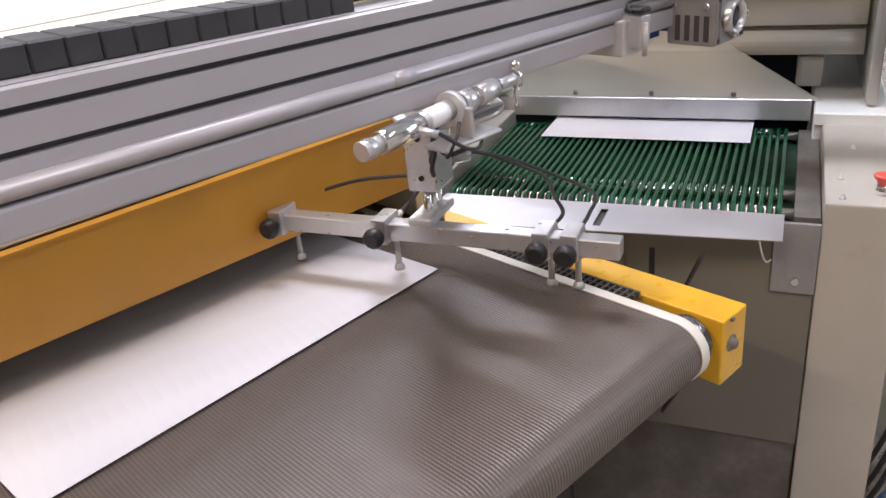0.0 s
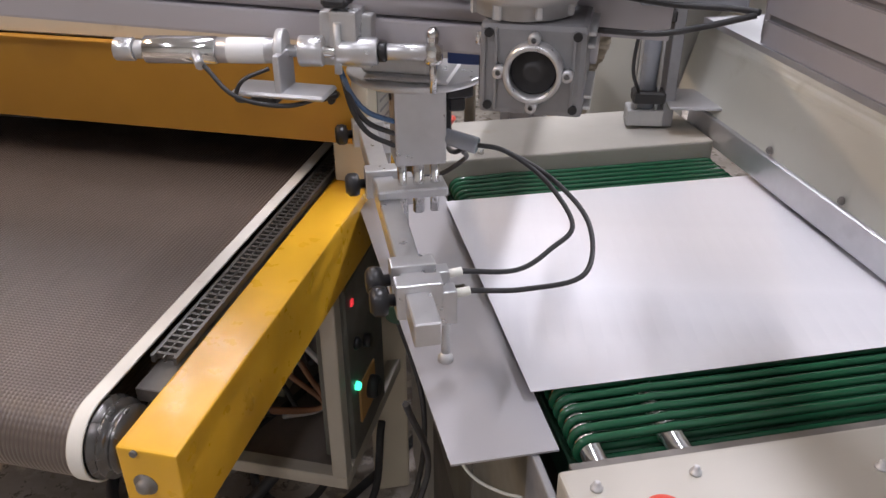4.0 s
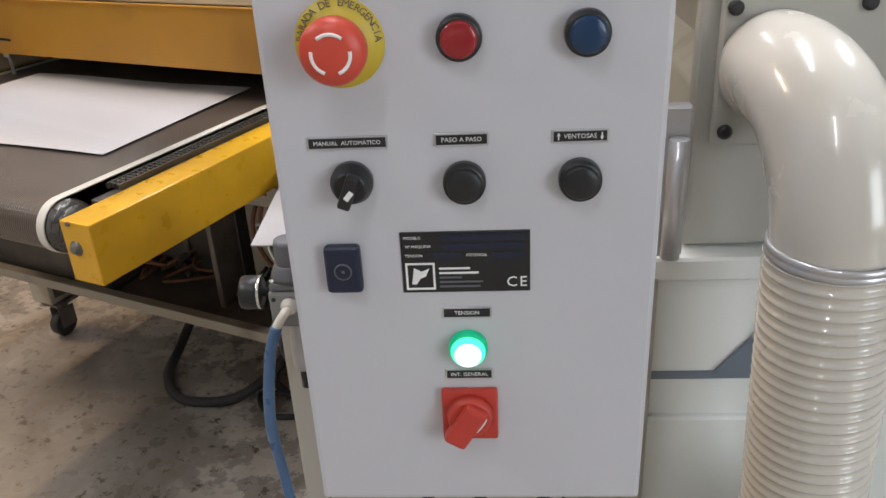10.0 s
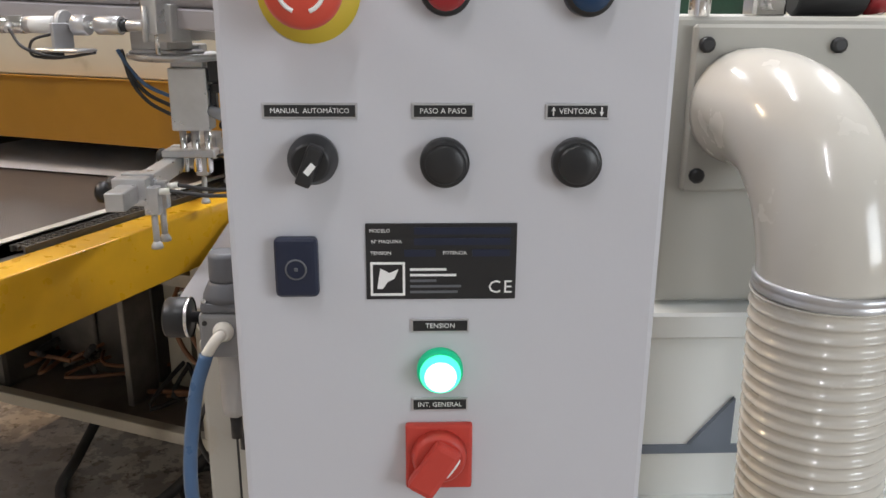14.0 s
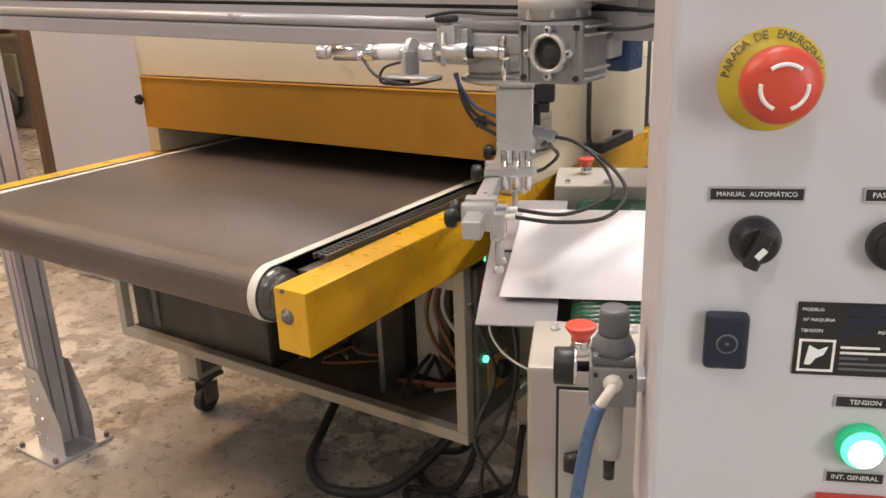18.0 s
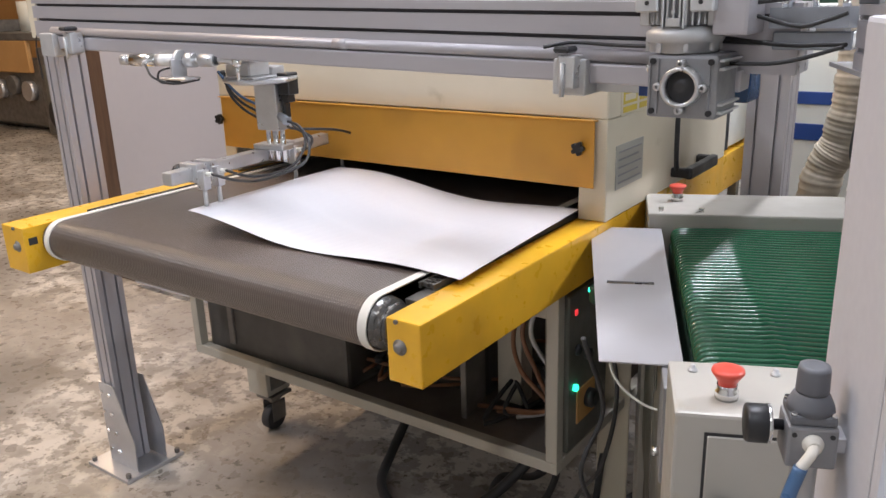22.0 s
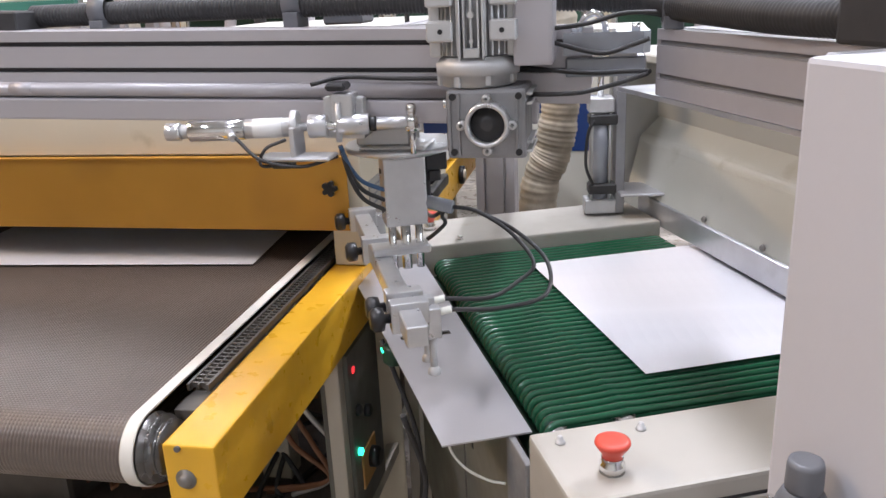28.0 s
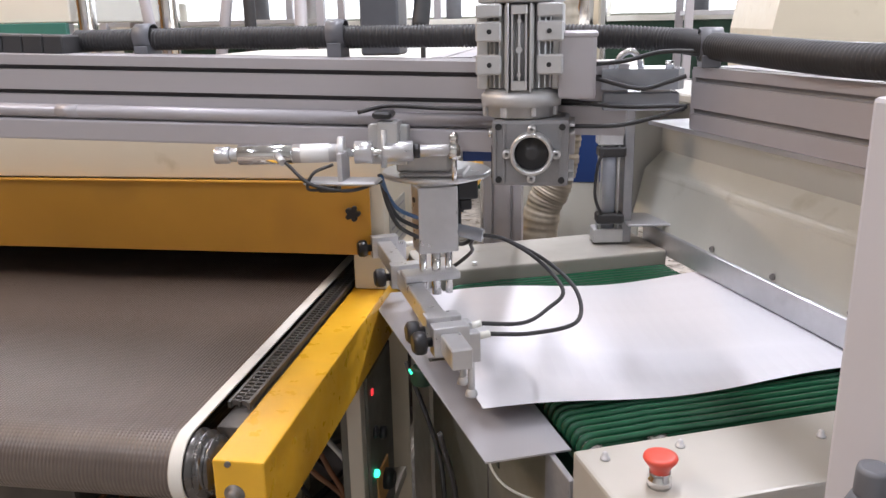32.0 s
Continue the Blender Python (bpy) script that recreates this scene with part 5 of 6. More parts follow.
def tag_plate(u0, u1, z0, z1, text, size):
    rim = part("label_frame", bx(B(), u0, u1, CV - 0.0012, CV, z0, z1, 0.0003), STEEL, _door)
    part("label_field", bx(B(), u0 + 0.0012, u1 - 0.0012, CV - 0.0016, CV - 0.001, z0 + 0.0012, z1 - 0.0012, 0), BLACK, rim)
    m = at_door((u0 + u1) / 2, (z0 + z1) / 2, 0.0017)
    if text:
        words(text, size, m, WHITE, rim)
    else:
        part("print_line", bx(B(), (u0 + u1) / 2 - 0.011, (u0 + u1) / 2 + 0.011, CV - 0.0019, CV - 0.0016, (z0 + z1) / 2 - 0.0009, (z0 + z1) / 2 + 0.0009, 0), FRAME, rim)
    return rim


tag_plate(0.099, 0.153, 1.057, 1.066, "MANUAL  AUTOMÁTICO", 0.0040)
tag_plate(0.184, 0.220, 1.057, 1.066, "PASO A PASO", 0.0044)
_vt = tag_plate(0.261, 0.298, 1.057, 1.066, "VENTOSAS", 0.0044)
for _u, _s in ((0.2655, 1), (0.2935, -1)):
    _b = B()
    prism(_b, [(_u - 0.0013, 1.0615 + _s * 0.0003), (_u + 0.0013, 1.0615 + _s * 0.0003), (_u, 1.0615 + _s * 0.0026)], "y", CV - 0.0019, CV - 0.0016)
    bx(_b, _u - 0.0004, _u + 0.0004, CV - 0.0019, CV - 0.0016, 1.0615 - 0.0024, 1.0615 + 0.0024, 0)
    part("arrow_mark", _b, WHITE, _vt)
tag_plate(0.185, 0.221, 1.154, 1.163, "", 0.0050)
tag_plate(0.265, 0.301, 1.155, 1.164, "", 0.0052)
tag_plate(0.183, 0.219, 0.925, 0.934, "TENSION", 0.0044)
tag_plate(0.183, 0.219, 0.871, 0.880, "INT. GENERAL", 0.0044)
# emergency stop with its yellow ring
_es = turned("stop_label", 0.128, 1.127, [(0.0285, 0.0), (0.0285, 0.0012), (0.002, 0.0013)], LABEL_YELLOW, 40, label="round yellow emergency-stop label")
for _k, _ch in enumerate("PARADA DE EMERGENCIA"):
    _a = radians(172 - _k * 8.8)
    if _ch != " ":
        words(_ch, 0.0066, at_door(0.128, 1.127, 0.0014) @ pose(0.0247 * math.cos(_a), 0.0247 * math.sin(_a), 0, 0, 0, math.degrees(_a) - 90), OLIVE, _es)
turned("stop_collar", 0.128, 1.127, [(0.0145, 0.0), (0.0145, 0.012), (0.012, 0.015)], RED)
_mh = turned("stop_mushroom", 0.128, 1.127, [(0.012, 0.012), (0.0165, 0.013), (0.0205, 0.020), (0.0205, 0.028), (0.018, 0.0325), (0.010, 0.0345), (0.002, 0.035)], ORANGE_RED, 36, label="red mushroom emergency button")
for _k in range(3):
    _b = B()
    _arc = [at_door(0.128, 1.127, 0.0345) @ Vector((0.0118 * math.cos(radians(50 + 120 * _k + j * 13)), 0.0118 * math.sin(radians(50 + 120 * _k + j * 13)), 0)) for j in range(7)]
    hose(_b, _arc, 0.0012, 6, 2)
    part("turn_arrow", _b, WHITE, _mh)


def push_button(u, z, cap, label):
    turned("bezel", u, z, [(0.0145, 0.0), (0.0145, 0.005), (0.0138, 0.009), (0.0118, 0.0095)], BLACK, 32, label=label)
    turned("button_cap", u, z, [(0.0117, 0.006), (0.0117, 0.0105), (0.010, 0.0118), (0.004, 0.0122)], cap, 32)


push_button(0.203, 1.128, DARK_RED, "dark red pilot lamp")
push_button(0.282, 1.128, BLUE_CAP, "dark blue push button")
push_button(0.203, 1.032, BLACK, "black push button")
push_button(0.280, 1.032, BLACK, "black push button")
_sw = turned("bezel", 0.127, 1.034, [(0.0145, 0.0), (0.0145, 0.006), (0.0125, 0.009), (0.0115, 0.014), (0.010, 0.0155)], BLACK, 32, label="black selector switch")
_b = B()
bx(_b, -0.0045, 0.0045, -0.0135, 0.011, 0.008, 0.0215, 0.002, at_door(0.127, 1.034) @ pose(0, 0, 0, 0, 0, -22), 2)
part("selector_lever", _b, BLACK, _sw)
part("lever_mark", bx(B(), -0.0018, 0.0018, -0.008, -0.001, 0.0215, 0.0220, 0, at_door(0.127, 1.034) @ pose(0.003, 0.001, 0, 0, 0, -40)), WHITE, _sw)
_b = B()
bx(_b, 0.102, 0.128, CV - 0.009, CV, 0.951, 0.988, 0.004, None, 3)
_key = part("key_switch", _b, NAVY, _door, "navy square socket cover")
_b = B()
spin(_b, [(0.0055, 0.0), (0.0065, 0.0), (0.0065, 0.0006), (0.0055, 0.0006)], at_door(0.115, 0.969, 0.009), 20, cap=False)
bx(_b, -0.001, 0.001, -0.001, 0.001, 0.0, 0.0006, 0, at_door(0.115, 0.969, 0.009))
part("cover_mark", _b, GREY_PLASTIC, _key)
# rating plate: its fields are plain bars
_rp = part("rating_plate", bx(B(), 0.156, 0.247, CV - 0.0012, CV, 0.947, 0.995, 0.0003), BLACK, _door, "black rating plate with white print")
_fr = CV - 0.0016
words("MODELO", 0.0030, at_door(0.1645, 0.9905, 0.0014), WHITE, _rp)
words("Nº MAQUINA", 0.0030, at_door(0.1685, 0.9838, 0.0014), WHITE, _rp)
words("TENSION", 0.0030, at_door(0.1650, 0.9766, 0.0014), WHITE, _rp)
words("POTENCIA", 0.0030, at_door(0.2095, 0.9766, 0.0014), WHITE, _rp)
for _u0, _u1, _z in ((0.185, 0.243, 0.9905), (0.185, 0.243, 0.9838), (0.179, 0.198, 0.9766), (0.220, 0.243, 0.9766)):
    part("blank_field", bx(B(), _u0, _u1, _fr, CV - 0.0011, _z - 0.0022, _z + 0.0022, 0), NAVY, _rp)
_b = B()
for _q in ((0.1585, 0.1795, 0.9695, 0.9710), (0.1585, 0.1795, 0.9495, 0.9510), (0.1585, 0.1600, 0.9510, 0.9695), (0.1780, 0.1795, 0.9510, 0.9695)):
    bx(_b, _q[0], _q[1], _fr, CV - 0.0011, _q[2], _q[3], 0)
prism(_b, [(0.1625, 0.954), (0.1660, 0.954), (0.1690, 0.9585), (0.1730, 0.9605), (0.1755, 0.9665), (0.1700, 0.9640), (0.1645, 0.9670)], "y", _fr, CV - 0.0011)
part("maker_mark", _b, WHITE, _rp, "plain white square emblem")
for _k, _w in enumerate((0.022, 0.028, 0.016, 0.031, 0.029)):
    part("print_line", bx(B(), 0.1825, 0.1825 + _w, _fr, CV - 0.0011, 0.9655 - _k * 0.0036, 0.9670 - _k * 0.0036, 0), GREY_PLASTIC if _k > 1 else WHITE, _rp)
words("CE", 0.0115, at_door(0.2375, 0.9545, 0.0014), WHITE, _rp, spacing=1.2)
# lamp and main switch
turned("bezel", 0.201, 0.900, [(0.0145, 0.0), (0.0145, 0.005), (0.013, 0.008)], LED_GREEN_RIM, 32)
turned("lamp_lens", 0.201, 0.900, [(0.0128, 0.004), (0.0128, 0.009), (0.010, 0.013), (0.004, 0.0145)], LED_GREEN, 32, label="glowing green pilot lamp")
turned("lamp_core", 0.201, 0.900, [(0.0106, 0.0100), (0.0098, 0.0136), (0.0060, 0.0152), (0.002, 0.0155)], LED_CORE, 24)
_b = B()
bx(_b, 0.179, 0.222, CV - 0.006, CV, 0.817, 0.863, 0.002, None, 2)
_ms = part("main_switch", _b, RED, _door, "red square main switch")
_b = B()
spin(_b, [(0.018, 0.0), (0.017, 0.006), (0.015, 0.008)], at_door(0.2005, 0.842, 0.006), 30)
bx(_b, -0.0095, 0.0095, -0.025, 0.013, 0.002, 0.014, 0.004, at_door(0.2005, 0.842, 0.006) @ pose(0, 0, 0, 0, 0, -32), 2)
part("switch_handle", _b, RED, _ms)
_b = B()
_arc = [at_door(0.2005, 0.842, _h) @ Vector((_x, _y, 0)) for _x, _y, _h in ((0.0142, 0.006, 0.0065), (0.0120, 0.000, 0.014), (0.0085, -0.006, 0.0145), (0.0045, -0.011, 0.0145))]
hose(_b, _arc, 0.0013, 6, 3)
part("position_mark", _b, WHITE, _ms)
# cables below the cabinet
for _u in (0.15, 0.20, 0.26):
    part("cable_gland", cy(B(), (_u, -0.29, 0.752), (_u, -0.29, 0.735), 0.011, 12), BLACK, cab)
    part("supply_cable", hose(B(), [(_u, -0.29, 0.735), (_u + 0.01, -0.28, 0.60), (_u + 0.04, -0.22, 0.40), (_u + 0.02, -0.16, 0.15), (_u + 0.05, -0.13, 0.012)], 0.006, 8), RUBBER, cab)

# ---- air service unit ----
frl = thing("air_regulator", "grey compressed-air regulator with black gauge and bowl", "air regulator", PF @ pose(0.0510, -0.284, -0.003))
part("bracket", bx(B(), 0.0205, 0.034, -0.012, 0.012, 0.878, 0.893, 0.001), STEEL, frl)
_b = B()
bx(_b, -0.021, 0.021, -0.021, 0.021, 0.866, 0.906, 0.003, None, 2)
_vb = part("valve_body", _b, GEARBOX, frl, "grey cast regulator body")
for _u in (-0.0155, 0.0155):
    part("body_screw", cy(B(), (_u, -0.0205, 0.8985), (_u, -0.0222, 0.8985), 0.0022, 10), BLACK, _vb)
_b = B()
bx(_b, -0.0195, 0.0195, -0.0195, 0.0195, 0.9065, 0.915, 0.003, None, 2)
spin(_b, [(0.0205, 0.9145), (0.0195, 0.920), (0.0155, 0.929), (0.0135, 0.931)], None, 28)
_bn = part("bonnet", _b, GREY_PLASTIC, frl, "dark grey plastic bonnet")
for _u in (-0.016, 0.016):
    for _v in (-0.016, 0.016):
        part("bonnet_screw", cy(B(), (_u, _v, 0.915), (_u, _v, 0.9175), 0.0028, 10), CHROME, _bn)
_b = B()
spin(_b, [(0.0136, 0.931), (0.0140, 0.934), (0.0136, 0.952), (0.0125, 0.956), (0.009, 0.9562)], None, 28)
part("adjusting_knob", _b, GREY_PLASTIC, frl, "dark grey adjusting knob")
_b = B()
spin(_b, [(0.005, 0.012), (0.005, 0.026), (0.0165, 0.027), (0.0178, 0.029), (0.0178, 0.0455), (0.0165, 0.0475), (0.004, 0.0478)], pose(-0.006, 0.000, 0.896, 0, -90, 0), 32)
_ga = part("gauge", _b, BLACK, frl, "black pressure gauge")
_b = B()
spin(_b, [(0.0178, 0.0262), (0.0183, 0.0275), (0.0178, 0.029)], pose(-0.006, 0.000, 0.896, 0, -90, 0), 32, cap=False)
part("gauge_rim", _b, CHROME, _ga)
_b = B()
spin(_b, [(0.0125, 0.866), (0.0125, 0.858), (0.0115, 0.856), (0.0115, 0.815), (0.0105, 0.803), (0.006, 0.800)], None, 24)
part("filter_bowl", _b, CAST, frl, "grey filter bowl")
_b = B()
spin(_b, [(0.009, 0.021), (0.009, 0.0235), (0.006, 0.0245), (0.006, 0.030)], pose(0, 0, 0.891, 90, 0, 0), 16)
hose(_b, [(0, -0.028, 0.891), (-0.004, -0.035, 0.888), (-0.012, -0.038, 0.876)], 0.0048, 10)
part("elbow_fitting", _b, WHITE_TAPE, frl, "off-white elbow fitting")
part("drain", cy(B(), (0, 0, 0.80), (0, 0, 0.778), 0.0055, 12), BLACK, frl)
for _ob in frl.children_recursive:
    _ob.data.transform(pose(0, 0, 0.956) @ Matrix.Scale(0.82, 4) @ pose(0, 0, -0.956))
part("air_hose", hose(B(), [(-0.0095, -0.031, 0.891), (-0.018, -0.036, 0.862), (-0.026, -0.038, 0.80), (-0.024, -0.034, 0.74), (-0.014, -0.03, 0.62), (0.01, -0.01, 0.50), (0.05, 0.05, 0.30), (0.08, 0.14, 0.10), (0.09, 0.16, 0.012)], 0.0050, 10), BLUE_HOSE, frl, "blue air hose")

one("dryer_cable", hose(B(), [(-0.398, 1.40, 0.815), (-0.398, 1.385, 0.83), (-0.398, 1.376, 0.87), (-0.398, 1.375, 1.00), (-0.396, 1.374, 1.20), (-0.39, 1.37, 1.6), (-0.38, 1.36, 2.4), (-0.38, 1.36, 3.995)], 0.0055, 8), RUBBER, "black cable coming down beside the dryer's handle", "cable")

# ---- things on the floor ----
one("support_post", bx(B(), -0.035, 0.035, -0.035, 0.035, 0.0, 0.70, 0.003, pose(0, 0, 0, 0, 0, 23.5)), CREAM, "square cream support post under the apron", "post", pose(-0.46, 1.23, 0))
for _r, _pts in ((0.013, [(-0.56, 1.22, 0.30), (-0.62, 1.12, 0.16), (-0.74, 1.02, 0.03), (-0.88, 0.96, 0.013), (-1.00, 1.02, 0.013), (-1.06, 1.14, 0.03), (-1.06, 1.26, 0.14), (-1.02, 1.34, 0.30)]),
                 (0.010, [(-0.50, 1.10, 0.32), (-0.56, 1.16, 0.18), (-0.66, 1.22, 0.05), (-0.76, 1.22, 0.011), (-0.72, 1.12, 0.011), (-0.58, 1.08, 0.011), (-0.50, 1.20, 0.011), (-0.42, 1.42, 0.011), (-0.36, 1.75, 0.10)]),
                 (0.008, [(-0.49, 1.00, 0.32), (-0.52, 1.06, 0.18), (-0.60, 1.08, 0.04), (-0.72, 1.06, 0.009), (-0.62, 1.00, 0.009), (-0.48, 1.12, 0.02), (-0.46, 1.18, 0.2)])):
    one("floor_cable", hose(B(), _pts, _r, 8), RUBBER, "black power cable looped on the concrete floor", "cable", group="floor cables")
for _pts, _mt in (([(-0.13, 0.20, 0.75), (-0.10, 0.24, 0.62), (-0.13, 0.22, 0.52), (-0.09, 0.26, 0.40)], RUBBER), ([(-0.092, 0.12, 0.767), (-0.090, 0.115, 0.745), (-0.075, 0.11, 0.722), (-0.050, 0.105, 0.705), (-0.031, 0.10, 0.700)], WHITE_ENAMEL),
                  ([(-0.12, 0.45, 0.74), (-0.08, 0.40, 0.58), (-0.10, 0.36, 0.45), (-0.15, 0.42, 0.30), (-0.12, 0.40, 0.012)], RUBBER)):
    _o = one("hanging_cable", hose(B(), _pts, 0.0016 if _mt is WHITE_ENAMEL else 0.0038, 8), _mt, "thin cable hanging below the apron", "cable", PF, group="hanging cables")

# ---- transfer carriage, moving along the beam ----
CX, CYC = -0.285, 0.83
carriage = thing("transfer_carriage", "sliding carriage with a slim swivel air cylinder", "carriage", pose(CX, 0.75, 1.05))


def L(x, y, z):
    """Hall axes to the carriage's own."""
    return Vector((x - CX, y - 0.75, z - 1.05))


def Lb(bm, x0, x1, y0, y1, z0, z1, bev=0.001):
    return bx(bm, x0 - CX, x1 - CX, y0 - 0.75, y1 - 0.75, z0 - 1.05, z1 - 1.05, bev)


part("slide_block", Lb(B(), -0.320, -0.250, 0.745, 0.800, 1.056, 1.086, 0.003), CAST, carriage)
_b = B()
spin(_b, [(0.058, 0.0), (0.072, 0.004), (0.074, 0.008), (0.072, 0.011)], Matrix.Translation(L(CX + 0.010, CYC - 0.035, 1.041)), 40)
Lb(_b, CX - 0.030, CX + 0.055, 0.735, 0.80, 1.052, 1.057, 0.002)
part("swivel_plate", _b, ALU, carriage, "round-ended aluminium swivel plate")
_d = Vector((0.30, 0.055, 0.0)).normalized()
_s = L(-0.525, 0.655, 1.092)


def rodseg(a, b, r, seg=20, bev=0.001):
    return cy(B(), _s + _d * a, _s + _d * b, r, seg, None, bev)


part("end_cap", rodseg(0.0, 0.018, 0.0105), ALU, carriage)
part("end_collar", rodseg(0.018, 0.028, 0.0085), CAST, carriage)
part("barrel", rodseg(0.028, 0.095, 0.0125), CHROME, carriage, "bright cylinder barrel")
_b = B()
cy(_b, _s + _d * 0.080 + Vector((0, -0.013, 0)), _s + _d * 0.080 + Vector((0.012, -0.028, -0.006)), 0.0045, 10)
part("fitting", _b, ALU, carriage)
part("barrel", rodseg(0.095, 0.150, 0.0115), ALU, carriage)
part("label_band", rodseg(0.104, 0.140, 0.0118), WHITE, carriage, "white paper label band")
part("flange", rodseg(0.150, 0.158, 0.020), CAST, carriage)
part("piston_rod", rodseg(0.158, 0.222, 0.0055), CHROME, carriage)
part("guide_block", rodseg(0.170, 0.192, 0.014), ALU, carriage)
part("coupling", rodseg(0.205, 0.242, 0.0125), ALU, carriage)
part("lock_nut", rodseg(0.242, 0.250, 0.0095, 6), BLACK, carriage)
part("rod_eye", rodseg(0.250, 0.290, 0.0075), ALU, carriage)
_p = _s + _d * 0.292
_b = B()
spin(_b, [(0.008, -0.010), (0.009, -0.006), (0.009, 0.005), (0.005, 0.008), (0.0065, 0.012), (0.0065, 0.018), (0.003, 0.022)], Matrix.Translation(_p), 16)
cy(_b, _p + Vector((0, 0, -0.038)), _p + Vector((0, 0, -0.004)), 0.0035, 10)
part("clevis_pin", _b, CHROME, carriage)
_b = B()
Lb(_b, -0.415, -0.325, 0.652, 0.690, 1.056, 1.061, 0.002)
Lb(_b, -0.372, -0.366, 0.655, 0.690, 1.058, 1.095, 0.001)
part("cylinder_bracket", _b, STEEL, carriage)
part("sensor", Lb(B(), -0.40, -0.375, 0.66, 0.68, 1.046, 1.056, 0.002), BLACK, carriage)
part("air_hose", hose(B(), [_s + _d * 0.085 + Vector((0.01, -0.028, -0.006)), _s + Vector((0.125, -0.02, -0.03)), _s + Vector((0.165, 0.0, -0.042)), _s + Vector((0.20, 0.03, -0.036))], 0.0022, 7), RUBBER, carriage)
part("air_hose", hose(B(), [_s + Vector((0.13, 0.02, -0.045)), _s + Vector((0.115, 0.0, -0.04)), _s + Vector((0.125, -0.005, -0.02)), _s + Vector((0.145, 0.01, -0.012))], 0.002, 7), RUBBER, carriage)

# ---- suction gripper, turning and lifting below the carriage ----
BARX = -0.036
grip = thing("suction_gripper", "aluminium suction gripper bar with four cups and black hoses", "gripper", pose(CX, CYC, 0.870))
_b = B()
bx(_b, -0.029, 0.029, -0.022, 0.022, 0.055, 0.150, 0.003, None, 2)
part("lift_cylinder", _b, ALU, grip, "compact guided lift cylinder")
part("lift_cylinder_cap", bx(B(), -0.024, 0.024, -0.019, 0.019, 0.150, 0.185, 0.002), CAST, grip)
for _x, _r in ((-0.019, 0.0055), (0.0, 0.007), (0.019, 0.0055)):
    part("guide_rod", cy(B(), (_x, 0.0, -0.012), (_x, 0.0, 0.056), _r, 12), CHROME, grip)
part("rod_plate", bx(B(), -0.050, 0.032, -0.018, 0.018, 0.0125, 0.024, 0.002), ALU, grip)
for _x, _z in ((-0.0292, 0.075), (-0.0292, 0.13), (0.0292, 0.08)):
    part("cap_screw", cy(B(), (_x, 0.0, _z), (_x * 1.07, 0.0, _z), 0.004, 10), BLACK, grip)
_b = B()
cy(_b, (0.029, -0.012, 0.085), (0.062, -0.032, 0.078), 0.0095, 16, None, 0.001)
part("flow_valve", _b, CLEAR_GREY, grip, "blue-grey round flow valve")
part("reed_switch", bx(B(), 0.0285, 0.038, -0.006, 0.012, 0.080, 0.125, 0.002), BLACK, grip)
_b = B()
bx(_b, 0.030, 0.060, -0.016, 0.016, 0.128, 0.172, 0.002)
bx(_b, 0.034, 0.052, -0.012, 0.012, 0.112, 0.128, 0.002)
part("solenoid_valve", _b, BLACK, grip, "small black solenoid valve")
part("crossbar", bx(B(), BARX - 0.0125, BARX + 0.0125, -0.268, 0.255, -0.0125, 0.0125, 0.0015), ALU, grip, "square aluminium crossbar")
for _y in (-0.205, -0.168, 0.062, 0.232):
    _b = B()
    bx(_b, BARX - 0.021, BARX + 0.024, _y - 0.011, _y + 0.011, -0.017, 0.020, 0.002, None, 2)
    bx(_b, BARX + 0.018, BARX + 0.038, _y - 0.009, _y + 0.009, -0.030, 0.008, 0.002, None, 2)
    _cl = part("clamp", _b, ALU, grip, "aluminium clamp block")
    _b = B()
    spin(_b, [(0.006, 0.0), (0.006, 0.006), (0.0135, 0.008), (0.015, 0.013), (0.0145, 0.020), (0.010, 0.024)], pose(BARX - 0.021, _y, 0.0, 0, -90, 0), 10)
    part("clamp_knob", _b, BLACK, _cl, "black fluted knob")
    _b = B()
    cy(_b, (BARX + 0.028, _y, -0.072), (BARX + 0.028, _y, -0.028), 0.0045, 12)
    spin(_b, [(0.008, -0.078), (0.0075, -0.073), (0.0045, -0.068)], pose(BARX + 0.028, _y, 0.0), 16)
    part("suction_cup", _b, CAST, _cl, "small grey suction cup")
    _b = B()
    cy(_b, (BARX + 0.036, _y, 0.0), (BARX + 0.052, _y, 0.002), 0.0045, 10)
    part("hose_fitting", _b, WHITE_ENAMEL, _cl)
for _y, _o in ((-0.205, 0.018), (-0.168, 0.0)):
    part("vacuum_hose", hose(B(), [(BARX + 0.048, _y, 0.002), (BARX + 0.11, _y + 0.004, -0.006), (BARX + 0.155 + _o, _y + 0.030 - _o, 0.000), (BARX + 0.184 + _o, -0.118, 0.016), (BARX + 0.168 + _o * 0.5, -0.065, 0.045), (BARX + 0.130, -0.034, 0.070), (0.060, -0.030, 0.079)], 0.0028, 8), RUBBER, grip, "glossy black vacuum hose")
for _y, _bow in ((0.062, 0.10), (0.232, 0.085)):
    part("vacuum_hose", hose(B(), [(BARX + 0.048, _y, 0.002), (BARX + 0.075, _y - 0.005, 0.008), (BARX + _bow, _y * 0.6, 0.035), (BARX + _bow * 0.9, 0.005, 0.058), (0.058, -0.018, 0.078)], 0.003, 8), RUBBER, grip, "glossy black vacuum hose")
for _k in range(3):
    part("air_hose", hose(B(), [(-0.085, -0.06 + 0.008 * _k, 0.178), (-0.075, -0.045, 0.150 - 0.008 * _k), (-0.058, -0.03, 0.125 - 0.012 * _k), (-0.029, -0.018, 0.108 - 0.014 * _k)], 0.003, 7), (BLUE_HOSE, RUBBER, RUBBER)[_k], grip)

